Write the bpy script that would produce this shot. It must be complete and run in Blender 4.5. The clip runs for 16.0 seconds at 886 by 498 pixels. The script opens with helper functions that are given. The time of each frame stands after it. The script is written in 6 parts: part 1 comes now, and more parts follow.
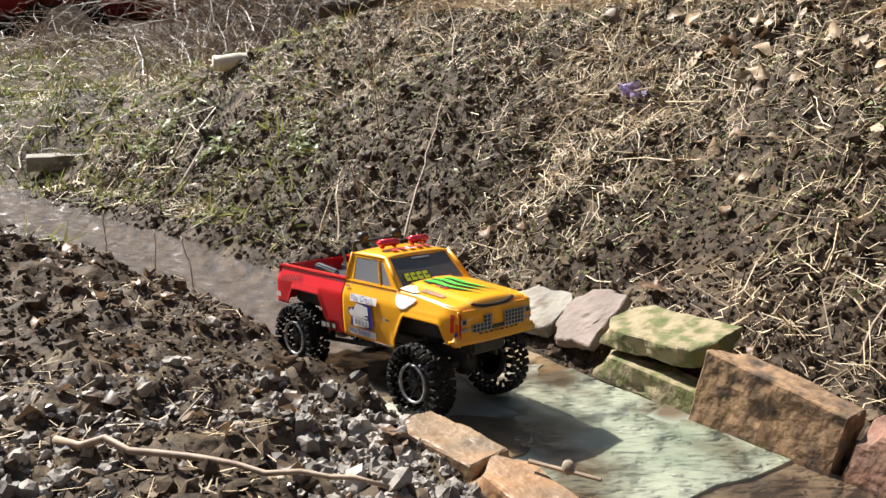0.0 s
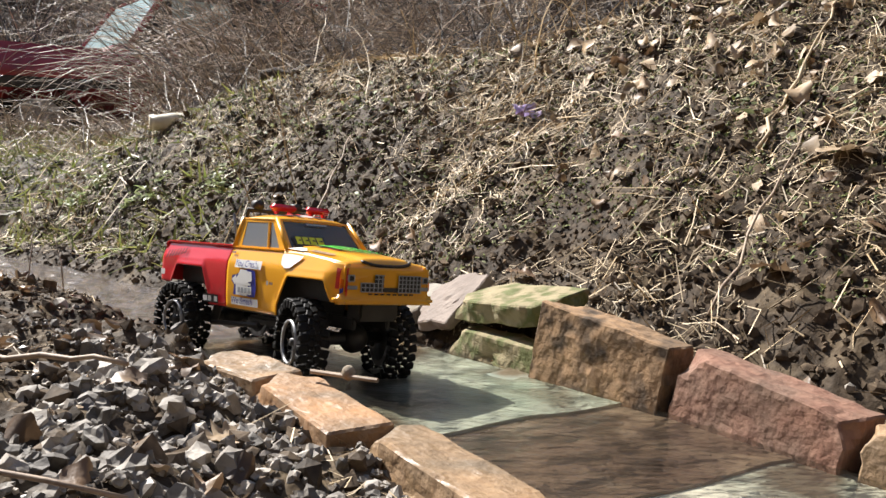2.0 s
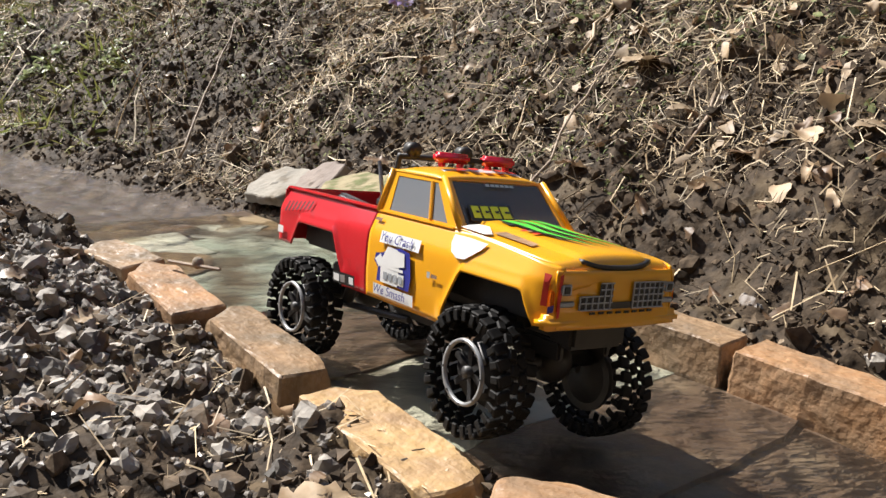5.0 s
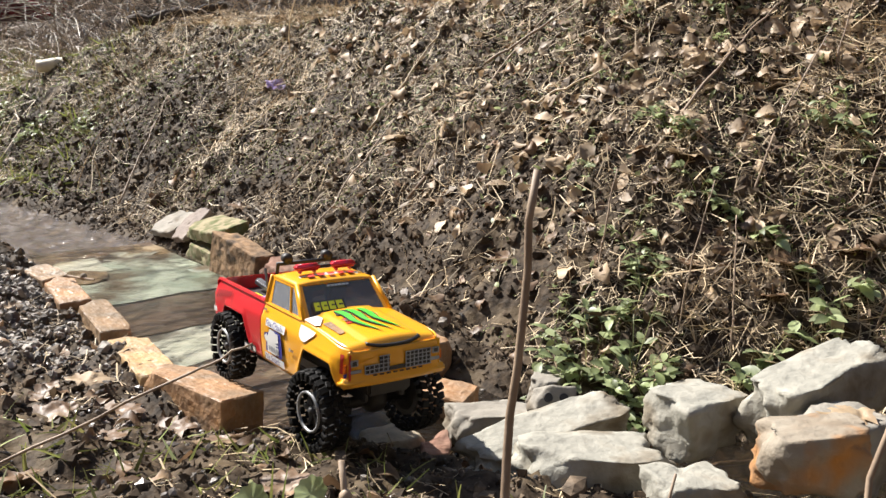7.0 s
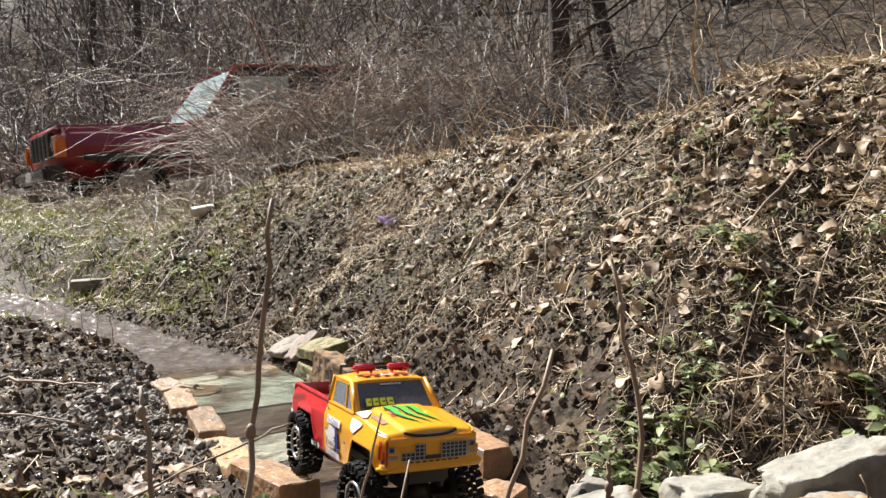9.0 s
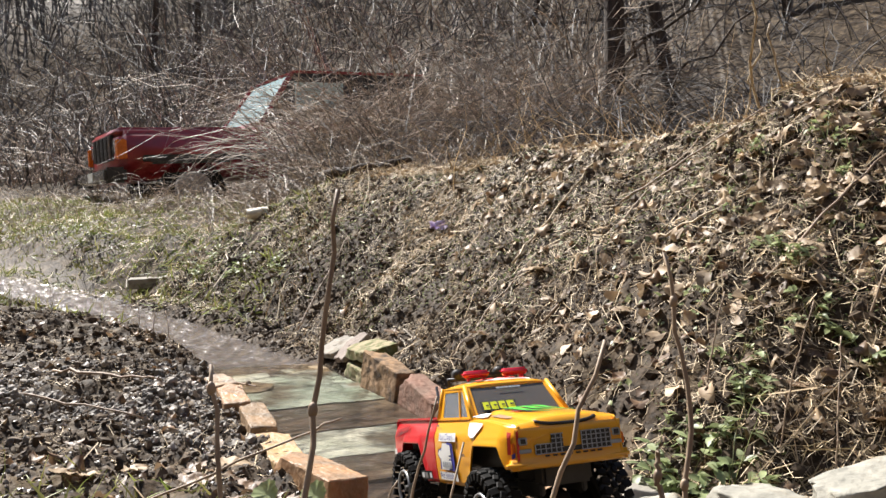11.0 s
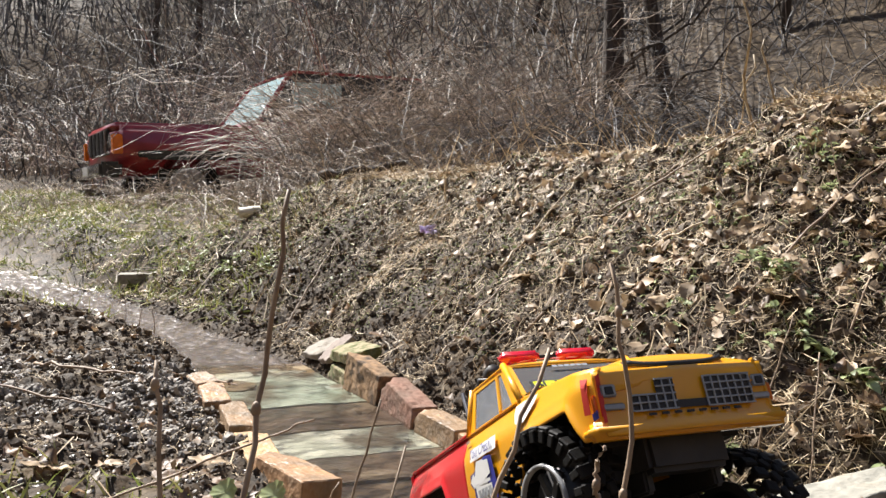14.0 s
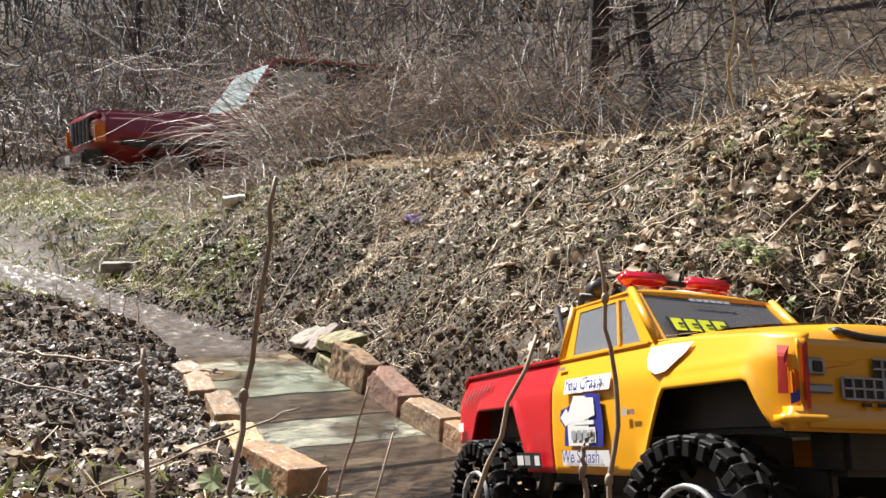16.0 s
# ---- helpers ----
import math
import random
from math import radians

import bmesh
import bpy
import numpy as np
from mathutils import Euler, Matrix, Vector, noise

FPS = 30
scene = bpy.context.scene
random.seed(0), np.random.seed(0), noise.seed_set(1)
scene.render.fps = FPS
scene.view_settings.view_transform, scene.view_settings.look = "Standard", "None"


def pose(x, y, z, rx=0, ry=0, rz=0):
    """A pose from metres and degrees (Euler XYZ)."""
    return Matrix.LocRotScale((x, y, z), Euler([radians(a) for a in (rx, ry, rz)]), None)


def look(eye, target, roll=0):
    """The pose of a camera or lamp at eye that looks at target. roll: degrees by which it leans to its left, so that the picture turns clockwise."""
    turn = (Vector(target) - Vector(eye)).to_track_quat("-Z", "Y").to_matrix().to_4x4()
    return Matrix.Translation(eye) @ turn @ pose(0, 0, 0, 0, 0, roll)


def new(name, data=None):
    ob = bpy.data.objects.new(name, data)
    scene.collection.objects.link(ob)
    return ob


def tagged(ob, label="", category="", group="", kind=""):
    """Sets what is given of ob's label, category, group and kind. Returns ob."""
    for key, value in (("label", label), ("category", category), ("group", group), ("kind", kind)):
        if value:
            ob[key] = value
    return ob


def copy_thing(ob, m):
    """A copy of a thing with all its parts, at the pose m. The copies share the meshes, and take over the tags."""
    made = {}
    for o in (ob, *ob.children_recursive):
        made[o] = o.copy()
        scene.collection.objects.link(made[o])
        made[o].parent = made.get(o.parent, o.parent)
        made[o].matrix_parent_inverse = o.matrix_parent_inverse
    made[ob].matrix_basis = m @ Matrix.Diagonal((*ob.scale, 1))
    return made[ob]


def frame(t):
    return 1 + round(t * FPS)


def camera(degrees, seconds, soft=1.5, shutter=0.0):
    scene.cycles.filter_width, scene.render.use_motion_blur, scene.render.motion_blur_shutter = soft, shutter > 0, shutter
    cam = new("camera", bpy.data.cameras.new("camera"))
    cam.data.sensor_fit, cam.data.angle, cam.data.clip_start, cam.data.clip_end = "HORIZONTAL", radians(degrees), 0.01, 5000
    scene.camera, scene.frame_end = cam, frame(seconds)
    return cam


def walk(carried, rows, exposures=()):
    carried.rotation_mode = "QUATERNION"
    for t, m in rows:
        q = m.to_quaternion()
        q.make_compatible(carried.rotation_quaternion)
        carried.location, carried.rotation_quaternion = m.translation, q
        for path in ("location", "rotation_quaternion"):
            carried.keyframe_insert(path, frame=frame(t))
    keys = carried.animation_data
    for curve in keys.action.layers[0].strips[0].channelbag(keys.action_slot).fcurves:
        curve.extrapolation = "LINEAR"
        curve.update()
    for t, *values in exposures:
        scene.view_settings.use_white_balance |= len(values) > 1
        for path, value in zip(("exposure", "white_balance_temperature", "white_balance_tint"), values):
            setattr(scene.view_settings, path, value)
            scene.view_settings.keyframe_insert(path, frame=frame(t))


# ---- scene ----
cam = camera(54.4, 16.0)
PATH = [
    (0, (0.064, 0.013, 0.628), (0.016, 1.983, 0.287), 2.8),
    (0.5, (0.293, 0.03, 0.478), (0.164, 2.021, 0.339), 4.5),
    (1, (0.342, 0.025, 0.39), (0.224, 2.021, 0.362), 4.1),
    (1.5, (0.329, 0.017, 0.369), (0.249, 2.014, 0.289), 4.0),
    (2, (0.32, 0.024, 0.383), (0.273, 2.022, 0.32), 2.8),
    (2.5, (0.315, 0.027, 0.392), (0.273, 2.026, 0.344), 1.9),
    (3, (0.312, 0.029, 0.397), (0.275, 2.028, 0.356), 1.4),
    (3.2, (0.314, 0.028, 0.398), (0.283, 2.027, 0.356), 1.3),
    (5.3, (0.551, -0.334, 0.496), (0.685, 1.607, 0.031), 3.5),
    (5.5, (0.637, -0.429, 0.494), (0.741, 1.507, 0.006), 3.0),
    (6, (0.762, -0.684, 0.622), (0.85, 1.266, 0.188), 2.4),
    (6.2, (0.819, -0.797, 0.644), (0.949, 1.155, 0.228), 2.6),
    (6.3, (0.857, -0.843, 0.646), (0.988, 1.113, 0.251), 2.7),
    (6.5, (0.93, -0.928, 0.643), (1.06, 1.027, 0.244), 2.7),
    (7, (1.01, -1.099, 0.696), (1.07, 0.865, 0.319), 1.6),
    (7.5, (1.068, -1.125, 0.753), (1.023, 0.847, 0.424), 0.8),
    (8, (1.157, -1.203, 0.731), (0.967, 0.763, 0.416), 2.0),
    (8.5, (1.21, -1.241, 0.653), (0.99, 0.736, 0.447), 2.0),
    (9, (1.215, -1.25, 0.653), (0.919, 0.727, 0.598), 0.1),
    (9.5, (1.22, -1.262, 0.638), (0.865, 0.706, 0.607), -0.0),
    (10, (1.219, -1.258, 0.646), (0.834, 0.704, 0.617), 0.6),
    (10.2, (1.213, -1.264, 0.648), (0.819, 0.696, 0.613), 0.7),
    (12.5, (1.221, -1.271, 0.631), (0.81, 0.686, 0.592), 2.2),
    (13, (1.229, -1.263, 0.637), (0.817, 0.693, 0.598), 2.4),
    (13.5, (1.231, -1.266, 0.635), (0.824, 0.692, 0.599), 2.7),
    (14, (1.24, -1.265, 0.644), (0.841, 0.695, 0.618), 3.1),
    (14.5, (1.23, -1.263, 0.65), (0.823, 0.694, 0.631), 3.2),
    (15, (1.227, -1.263, 0.647), (0.808, 0.693, 0.632), 3.3),
    (15.5, (1.225, -1.272, 0.645), (0.809, 0.684, 0.632), 3.5),
    (16, (1.239, -1.266, 0.643), (0.875, 0.7, 0.593), 3.1),
]
walk(cam, [(t, look(eye, target, roll)) for t, eye, target, roll in PATH],
     [(0.0, 1.0), (3.2, 0.95), (5.3, 0.8), (6.2, 0.8), (7.2, 1.0), (10.2, 1.0), (12.3, 1.1), (16.0, 1.1)])

# ---- light ----
world = bpy.data.worlds.new("world")
scene.world = world
world.use_nodes = True
sky = world.node_tree.nodes.new("ShaderNodeTexSky")
sky.sky_type, sky.sun_disc = "NISHITA", False
SUN_EL, SUN_AZ = 46.0, -54.0
sky.sun_elevation, sky.sun_rotation = radians(SUN_EL), radians(SUN_AZ)
world.node_tree.nodes["Background"].inputs[1].default_value = 0.075
world.node_tree.links.new(sky.outputs[0], world.node_tree.nodes["Background"].inputs[0])
sun = new("sun", bpy.data.lights.new("sun", "SUN"))
sun.data.energy, sun.data.angle, sun.data.color = 5.5, radians(0.53), (1, 0.955, 0.9)
ce = math.cos(radians(SUN_EL))
sun.matrix_world = look((ce * math.sin(radians(SUN_AZ)), ce * math.cos(radians(SUN_AZ)), math.sin(radians(SUN_EL))), (0, 0, 0))
scene.view_settings.exposure = 1.05


# ---- materials ----
def material(name, c1, c2, scale=8.0, rough=0.8, bump=0.0, bump_scale=40.0, island=0.0, metal=0.0, coat=0.0, c3=None, c3_scale=2.0, c3_at=0.6, c3_soft=0.06, spec=0.5, through_light=0.0, objects=0.0, stretch=None):
    """Two colours mixed by noise, a third in larger stains, relief, and a change of brightness from piece to piece."""
    m = bpy.data.materials.new(name)
    m.use_nodes = True
    nt = m.node_tree
    n, l = nt.nodes, nt.links
    b = n["Principled BSDF"]
    tc = n.new("ShaderNodeTexCoord")
    co = tc.outputs["Object"]
    if stretch:
        mp = n.new("ShaderNodeMapping")
        mp.inputs["Scale"].default_value = stretch
        l.new(co, mp.inputs["Vector"])
        co = mp.outputs["Vector"]

    def noise_node(s, detail=5.0):
        q = n.new("ShaderNodeTexNoise")
        q.inputs["Scale"].default_value, q.inputs["Detail"].default_value = s, detail
        l.new(co, q.inputs["Vector"])
        return q.outputs["Fac"]

    def ramp(src, a, z):
        r = n.new("ShaderNodeMapRange")
        r.inputs["From Min"].default_value, r.inputs["From Max"].default_value = a, z
        l.new(src, r.inputs["Value"])
        return r.outputs["Result"]

    def mix(f, a, z, mode="MIX"):
        x = n.new("ShaderNodeMix")
        x.data_type, x.blend_type = "RGBA", mode
        for sock, v in ((x.inputs[0], f), (x.inputs[6], a), (x.inputs[7], z)):
            if isinstance(v, (tuple, float, int)):
                sock.default_value = (*v, 1) if isinstance(v, tuple) else v
            else:
                l.new(v, sock)
        return x.outputs[2]

    col = mix(ramp(noise_node(scale), 0.35, 0.65), c1, c2)
    if c3:
        col = mix(ramp(noise_node(c3_scale, 3.0), c3_at - c3_soft, c3_at + c3_soft), col, c3)
    if island or objects:
        if island:
            src = n.new("ShaderNodeNewGeometry").outputs["Random Per Island"]
        else:
            src = n.new("ShaderNodeObjectInfo").outputs["Random"]
        v = max(island, objects)
        r = n.new("ShaderNodeMapRange")
        r.inputs["To Min"].default_value, r.inputs["To Max"].default_value = 1 - v, 1 + v
        l.new(src, r.inputs["Value"])
        h = n.new("ShaderNodeHueSaturation")
        l.new(r.outputs["Result"], h.inputs["Value"])
        l.new(col, h.inputs["Color"])
        col = h.outputs["Color"]
    l.new(col, b.inputs["Base Color"])
    b.inputs["Roughness"].default_value, b.inputs["Metallic"].default_value = rough, metal
    b.inputs["Coat Weight"].default_value, b.inputs["Coat Roughness"].default_value = coat, 0.08
    b.inputs["Specular IOR Level"].default_value = spec
    if bump:
        bp = n.new("ShaderNodeBump")
        bp.inputs["Strength"].default_value, bp.inputs["Distance"].default_value = bump, 0.3 / bump_scale
        l.new(noise_node(bump_scale, 8.0), bp.inputs["Height"])
        l.new(bp.outputs["Normal"], b.inputs["Normal"])
    if through_light:
        t = n.new("ShaderNodeBsdfTranslucent")
        l.new(col, t.inputs["Color"])
        s = n.new("ShaderNodeMixShader")
        s.inputs[0].default_value = through_light
        l.new(b.outputs[0], s.inputs[1])
        l.new(t.outputs[0], s.inputs[2])
        l.new(s.outputs[0], n["Material Output"].inputs["Surface"])
    return m


def glass(name, tint, gloss_rough, bump_scale=0.0, bump=0.0, ior=1.33, stretch=(1, 1, 1), haze=0.0, haze_col=(0.2, 0.2, 0.2), bump_depth=0.01):
    """A clear sheet: light goes through it, tinted, and Fresnel adds gloss."""
    m = bpy.data.materials.new(name)
    m.use_nodes = True
    nt = m.node_tree
    n, l = nt.nodes, nt.links
    n.remove(n["Principled BSDF"])
    tr, gl, fr, mx = n.new("ShaderNodeBsdfTransparent"), n.new("ShaderNodeBsdfGlossy"), n.new("ShaderNodeFresnel"), n.new("ShaderNodeMixShader")
    tr.inputs["Color"].default_value = (*tint, 1)
    gl.inputs["Roughness"].default_value = gloss_rough
    fr.inputs["IOR"].default_value = ior
    under = tr.outputs[0]
    if haze:
        df, hm = n.new("ShaderNodeBsdfDiffuse"), n.new("ShaderNodeMixShader")
        df.inputs["Color"].default_value = (*haze_col, 1)
        hm.inputs[0].default_value = haze
        l.new(tr.outputs[0], hm.inputs[1])
        l.new(df.outputs[0], hm.inputs[2])
        under = hm.outputs[0]
    l.new(fr.outputs[0], mx.inputs[0])
    l.new(under, mx.inputs[1])
    l.new(gl.outputs[0], mx.inputs[2])
    l.new(mx.outputs[0], n["Material Output"].inputs["Surface"])
    if bump:
        tc, mp, nz, bp = n.new("ShaderNodeTexCoord"), n.new("ShaderNodeMapping"), n.new("ShaderNodeTexNoise"), n.new("ShaderNodeBump")
        mp.inputs["Scale"].default_value, mp.inputs["Rotation"].default_value = stretch, (0, 0, radians(50))
        nz.inputs["Scale"].default_value, nz.inputs["Detail"].default_value, nz.inputs["Distortion"].default_value = bump_scale, 4, 0.6
        bp.inputs["Strength"].default_value, bp.inputs["Distance"].default_value = bump, bump_depth
        l.new(tc.outputs["Object"], mp.inputs["Vector"])
        l.new(mp.outputs["Vector"], nz.inputs["Vector"])
        l.new(nz.outputs["Fac"], bp.inputs["Height"])
        l.new(bp.outputs["Normal"], gl.inputs["Normal"])
        l.new(bp.outputs["Normal"], fr.inputs["Normal"])
    return m


SOIL = material("wet_soil", (0.026, 0.019, 0.013), (0.08, 0.058, 0.039), 60, 0.8, 1.0, 52, c3=(0.12, 0.089, 0.056), c3_scale=14, c3_at=0.57, spec=0.06)
CLOD = material("soil_clods", (0.045, 0.033, 0.023), (0.13, 0.096, 0.065), 60, 0.7, 0.6, 160, island=0.45, spec=0.12)
STRAW = material("dry_straw", (0.58, 0.46, 0.29), (0.34, 0.25, 0.145), 20, 0.6, island=0.6)
# Sunlit stems are painted paler here, those deep in the wood darker for shade.
TWIG = material("sunlit_grey_brown_twigs", (0.44, 0.36, 0.28), (0.19, 0.14, 0.105), 9, 0.55, island=0.75)
SHADED_TWIG = material("shaded_woodland_twigs", (0.14, 0.13, 0.125), (0.055, 0.052, 0.052), 4, 0.7, island=0.8)
LEAF = material("dead_leaves", (0.21, 0.128, 0.07), (0.11, 0.067, 0.038), 30, 0.5, 0.4, 90, island=0.5, c3=(0.29, 0.2, 0.12), c3_scale=16, c3_at=0.58, through_light=0.2)
LEAF_PALE = material("bleached_leaves", (0.47, 0.355, 0.23), (0.29, 0.2, 0.115), 30, 0.55, 0.3, 90, island=0.45, through_light=0.2)
GREEN = material("green_leaves", (0.37, 0.41, 0.21), (0.21, 0.26, 0.11), 30, 0.45, 0.2, 120, island=0.45, through_light=0.35)
GRASS = material("spring_grass", (0.17, 0.22, 0.05), (0.31, 0.29, 0.1), 12, 0.5, island=0.5, through_light=0.3)
MOSS = material("olive_moss", (0.1, 0.13, 0.03), (0.19, 0.2, 0.06), 12, 0.7, island=0.5, through_light=0.2)
PEBBLE = material("grey_gravel", (0.14, 0.12, 0.098), (0.32, 0.288, 0.245), 35, 0.7, 0.7, 120, island=0.6)
WET_PEBBLE = material("wet_gravel", (0.1, 0.085, 0.07), (0.19, 0.165, 0.14), 35, 0.35, 0.4, 160, island=0.5)
BRICK_ORANGE = material("orange_brick", (0.34, 0.175, 0.075), (0.4, 0.235, 0.12), 90, 0.85, 0.9, 75, c3=(0.2, 0.135, 0.08), c3_scale=13, c3_at=0.56, c3_soft=0.17)
BRICK_TAN = material("tan_brick", (0.34, 0.22, 0.12), (0.27, 0.165, 0.085), 90, 0.85, 0.9, 75, c3=(0.16, 0.115, 0.07), c3_scale=12, c3_at=0.55, c3_soft=0.17)
BRICK_BUFF = material("buff_brick", (0.42, 0.265, 0.11), (0.48, 0.32, 0.16), 110, 0.85, 0.9, 75, c3=(0.3, 0.19, 0.1), c3_scale=15, c3_at=0.6, c3_soft=0.15)
BRICK_RED = material("red_brick", (0.2, 0.095, 0.062), (0.27, 0.145, 0.095), 80, 0.85, 0.9, 75, c3=(0.15, 0.1, 0.07), c3_scale=12, c3_at=0.56, c3_soft=0.17)
BRICK_ROUGH = material("mortar_crusted_brick", (0.34, 0.21, 0.11), (0.18, 0.115, 0.065), 38, 0.95, 1.0, 42, c3=(0.08, 0.055, 0.035), c3_scale=17, c3_at=0.55)
MOSSY = material("mossy_yellow_stone", (0.31, 0.26, 0.15), (0.22, 0.18, 0.1), 24, 0.9, 1.0, 70, c3=(0.12, 0.13, 0.045), c3_scale=24, c3_at=0.52)
PURPLE_STONE = material("purple_brown_stone", (0.16, 0.12, 0.095), (0.235, 0.185, 0.15), 14, 0.75, 0.7, 60)
GREY_STONE = material("pale_grey_stone", (0.22, 0.2, 0.165), (0.32, 0.29, 0.24), 14, 0.85, 0.8, 60, c3=(0.17, 0.14, 0.1), c3_scale=11, c3_at=0.57)
LIME = material("pale_limestone", (0.25, 0.24, 0.2), (0.38, 0.36, 0.3), 16, 0.85, 1.0, 45, c3=(0.16, 0.125, 0.08), c3_scale=13, c3_at=0.6, c3_soft=0.1)
RUST_STONE = material("rust_stained_stone", (0.3, 0.26, 0.2), (0.2, 0.15, 0.1), 16, 0.9, 0.9, 70, c3=(0.42, 0.17, 0.03), c3_scale=11, c3_at=0.6, c3_soft=0.1)
CONCRETE = material("rough_concrete", (0.2, 0.17, 0.12), (0.3, 0.25, 0.17), 40, 0.95, 1.0, 120)
# Slate stains and tones, with contrast raised to paint in the water's pale and brown reflections.
SLATE_GREEN = material("green_slate", (0.27, 0.33, 0.27), (0.52, 0.56, 0.48), 9, 0.3, 0.4, 30, c3=(0.13, 0.1, 0.065), c3_scale=7, c3_at=0.56, c3_soft=0.09)
SLATE_BROWN = material("brown_slate", (0.085, 0.055, 0.04), (0.17, 0.12, 0.085), 11, 0.28, 0.6, 34, c3=(0.26, 0.2, 0.14), c3_scale=8, c3_at=0.6, c3_soft=0.08)
SLATE_PALE = material("pale_slate", (0.68, 0.67, 0.58), (0.38, 0.41, 0.34), 8, 0.3, 0.4, 34, c3=(0.12, 0.1, 0.075), c3_scale=6, c3_at=0.55, c3_soft=0.05)
SLATE_OCHRE = material("ochre_slate", (0.2, 0.125, 0.065), (0.33, 0.25, 0.15), 8, 0.3, 0.4, 30, c3=(0.11, 0.075, 0.05), c3_scale=9, c3_at=0.55)
WATER = glass("creek_water", (0.85, 0.77, 0.67), 0.17, 60, 0.6, stretch=(1, 1.7, 1), haze=0.2, haze_col=(0.5, 0.43, 0.38), bump_depth=0.004)
POOL_WATER = glass("pool_water", (0.5, 0.44, 0.36), 0.05, 36, 1.0, stretch=(1, 1.7, 1), haze=0.05, haze_col=(0.2, 0.16, 0.12))
THIN_WATER = glass("thin_clear_water", (0.92, 0.9, 0.85), 0.09, 34, 0.3, stretch=(1, 2.4, 1), haze=0.03, haze_col=(0.3, 0.27, 0.22))
BARK = material("dark_bark", (0.03, 0.022, 0.018), (0.085, 0.065, 0.05), 9, 0.9, 1.0, 14, stretch=(3, 3, 0.6))
STEM = material("dry_reed_stem", (0.38, 0.28, 0.19), (0.24, 0.17, 0.115), 40, 0.6, 0.3, 200)
YELLOW = material("yellow_body_paint", (0.82, 0.38, 0.008), (0.78, 0.35, 0.008), 6, 0.3, 0.02, 300, coat=0.5, c3=(0.66, 0.32, 0.03), c3_scale=25, c3_at=0.7)
RED = material("red_body_paint", (0.62, 0.012, 0.02), (0.57, 0.012, 0.02), 6, 0.3, 0.02, 300, coat=0.5, c3=(0.4, 0.02, 0.02), c3_scale=25, c3_at=0.7)
RED_LAMP = material("red_plastic", (0.7, 0.01, 0.03), (0.62, 0.01, 0.03), 10, 0.2, coat=0.6)
BLACK = material("black_plastic", (0.015, 0.015, 0.016), (0.03, 0.028, 0.027), 30, 0.5, 0.2, 200)
RUBBER = material("wet_black_rubber", (0.007, 0.007, 0.007), (0.015, 0.014, 0.013), 30, 0.6, 0.3, 200, spec=0.15)
RIM = material("scuffed_silver", (0.34, 0.34, 0.34), (0.2, 0.2, 0.2), 60, 0.4, 0.1, 200, metal=0.3)
METAL = material("grey_metal", (0.3, 0.3, 0.31), (0.18, 0.18, 0.19), 40, 0.42, 0.1, 200, metal=0.9)
SILVER = material("silver_print", (0.36, 0.38, 0.4), (0.28, 0.3, 0.32), 60, 0.4)
WHITE = material("white_vinyl", (0.76, 0.76, 0.74), (0.7, 0.7, 0.68), 30, 0.4)
BLUE = material("blue_vinyl", (0.02, 0.025, 0.22), (0.03, 0.035, 0.27), 30, 0.4)
LIME_VINYL = material("green_vinyl", (0.05, 0.5, 0.03), (0.1, 0.56, 0.06), 30, 0.4)
YELLOW_VINYL = material("lemon_vinyl", (0.62, 0.66, 0.02), (0.58, 0.62, 0.02), 30, 0.4)
RED_VINYL = material("red_marker", (0.6, 0.03, 0.015), (0.5, 0.03, 0.015), 60, 0.5)
ORANGE_LAMP = material("orange_lens", (0.7, 0.16, 0.01), (0.6, 0.13, 0.01), 30, 0.25)
MAROON = material("faded_maroon_paint", (0.24, 0.014, 0.022), (0.3, 0.03, 0.035), 4, 0.35, coat=0.4, c3=(0.2, 0.03, 0.03), c3_scale=3, c3_at=0.6)
BUMPER = material("worn_black_steel", (0.05, 0.05, 0.055), (0.12, 0.12, 0.12), 12, 0.25, 0.2, 60, coat=0.6)
CHROME = material("worn_chrome", (0.55, 0.55, 0.56), (0.4, 0.4, 0.41), 10, 0.25, metal=1.0)
TINTED = glass("smoky_window", (0.6, 0.58, 0.56), 0.05, ior=1.55, haze=0.36, haze_col=(0.3, 0.27, 0.24))
CLEAR = glass("window_film", (0.75, 0.77, 0.8), 0.06, ior=1.6, haze=0.32, haze_col=(0.6, 0.64, 0.7))
# The strong pale blue haze paints the sky's reflection into the glass.
CAR_GLASS = glass("sky_hazed_car_glass", (0.4, 0.48, 0.48), 0.15, ior=1.9, haze=0.75, haze_col=(0.55, 0.75, 0.77))
CUP_WHITE = material("cream_cup", (0.66, 0.6, 0.46), (0.55, 0.48, 0.35), 30, 0.5, 0.2, 60)
LILAC = material("lilac_wrapper", (0.42, 0.26, 0.55), (0.6, 0.5, 0.7), 40, 0.3, 0.5, 70)


def wet_patches(m, scale, low, high):
    """Roughness that changes in patches, as on drying mud."""
    n, l = m.node_tree.nodes, m.node_tree.links
    q, r = n.new("ShaderNodeTexNoise"), n.new("ShaderNodeMapRange")
    q.inputs["Scale"].default_value = scale
    r.inputs["From Min"].default_value, r.inputs["From Max"].default_value = 0.4, 0.62
    r.inputs["To Min"].default_value, r.inputs["To Max"].default_value = low, high
    l.new(q.outputs["Fac"], r.inputs["Value"])
    l.new(r.outputs["Result"], n["Principled BSDF"].inputs["Roughness"])


wet_patches(SOIL, 5.0, 0.6, 1.0)
wet_patches(CLOD, 6.0, 0.6, 1.0)
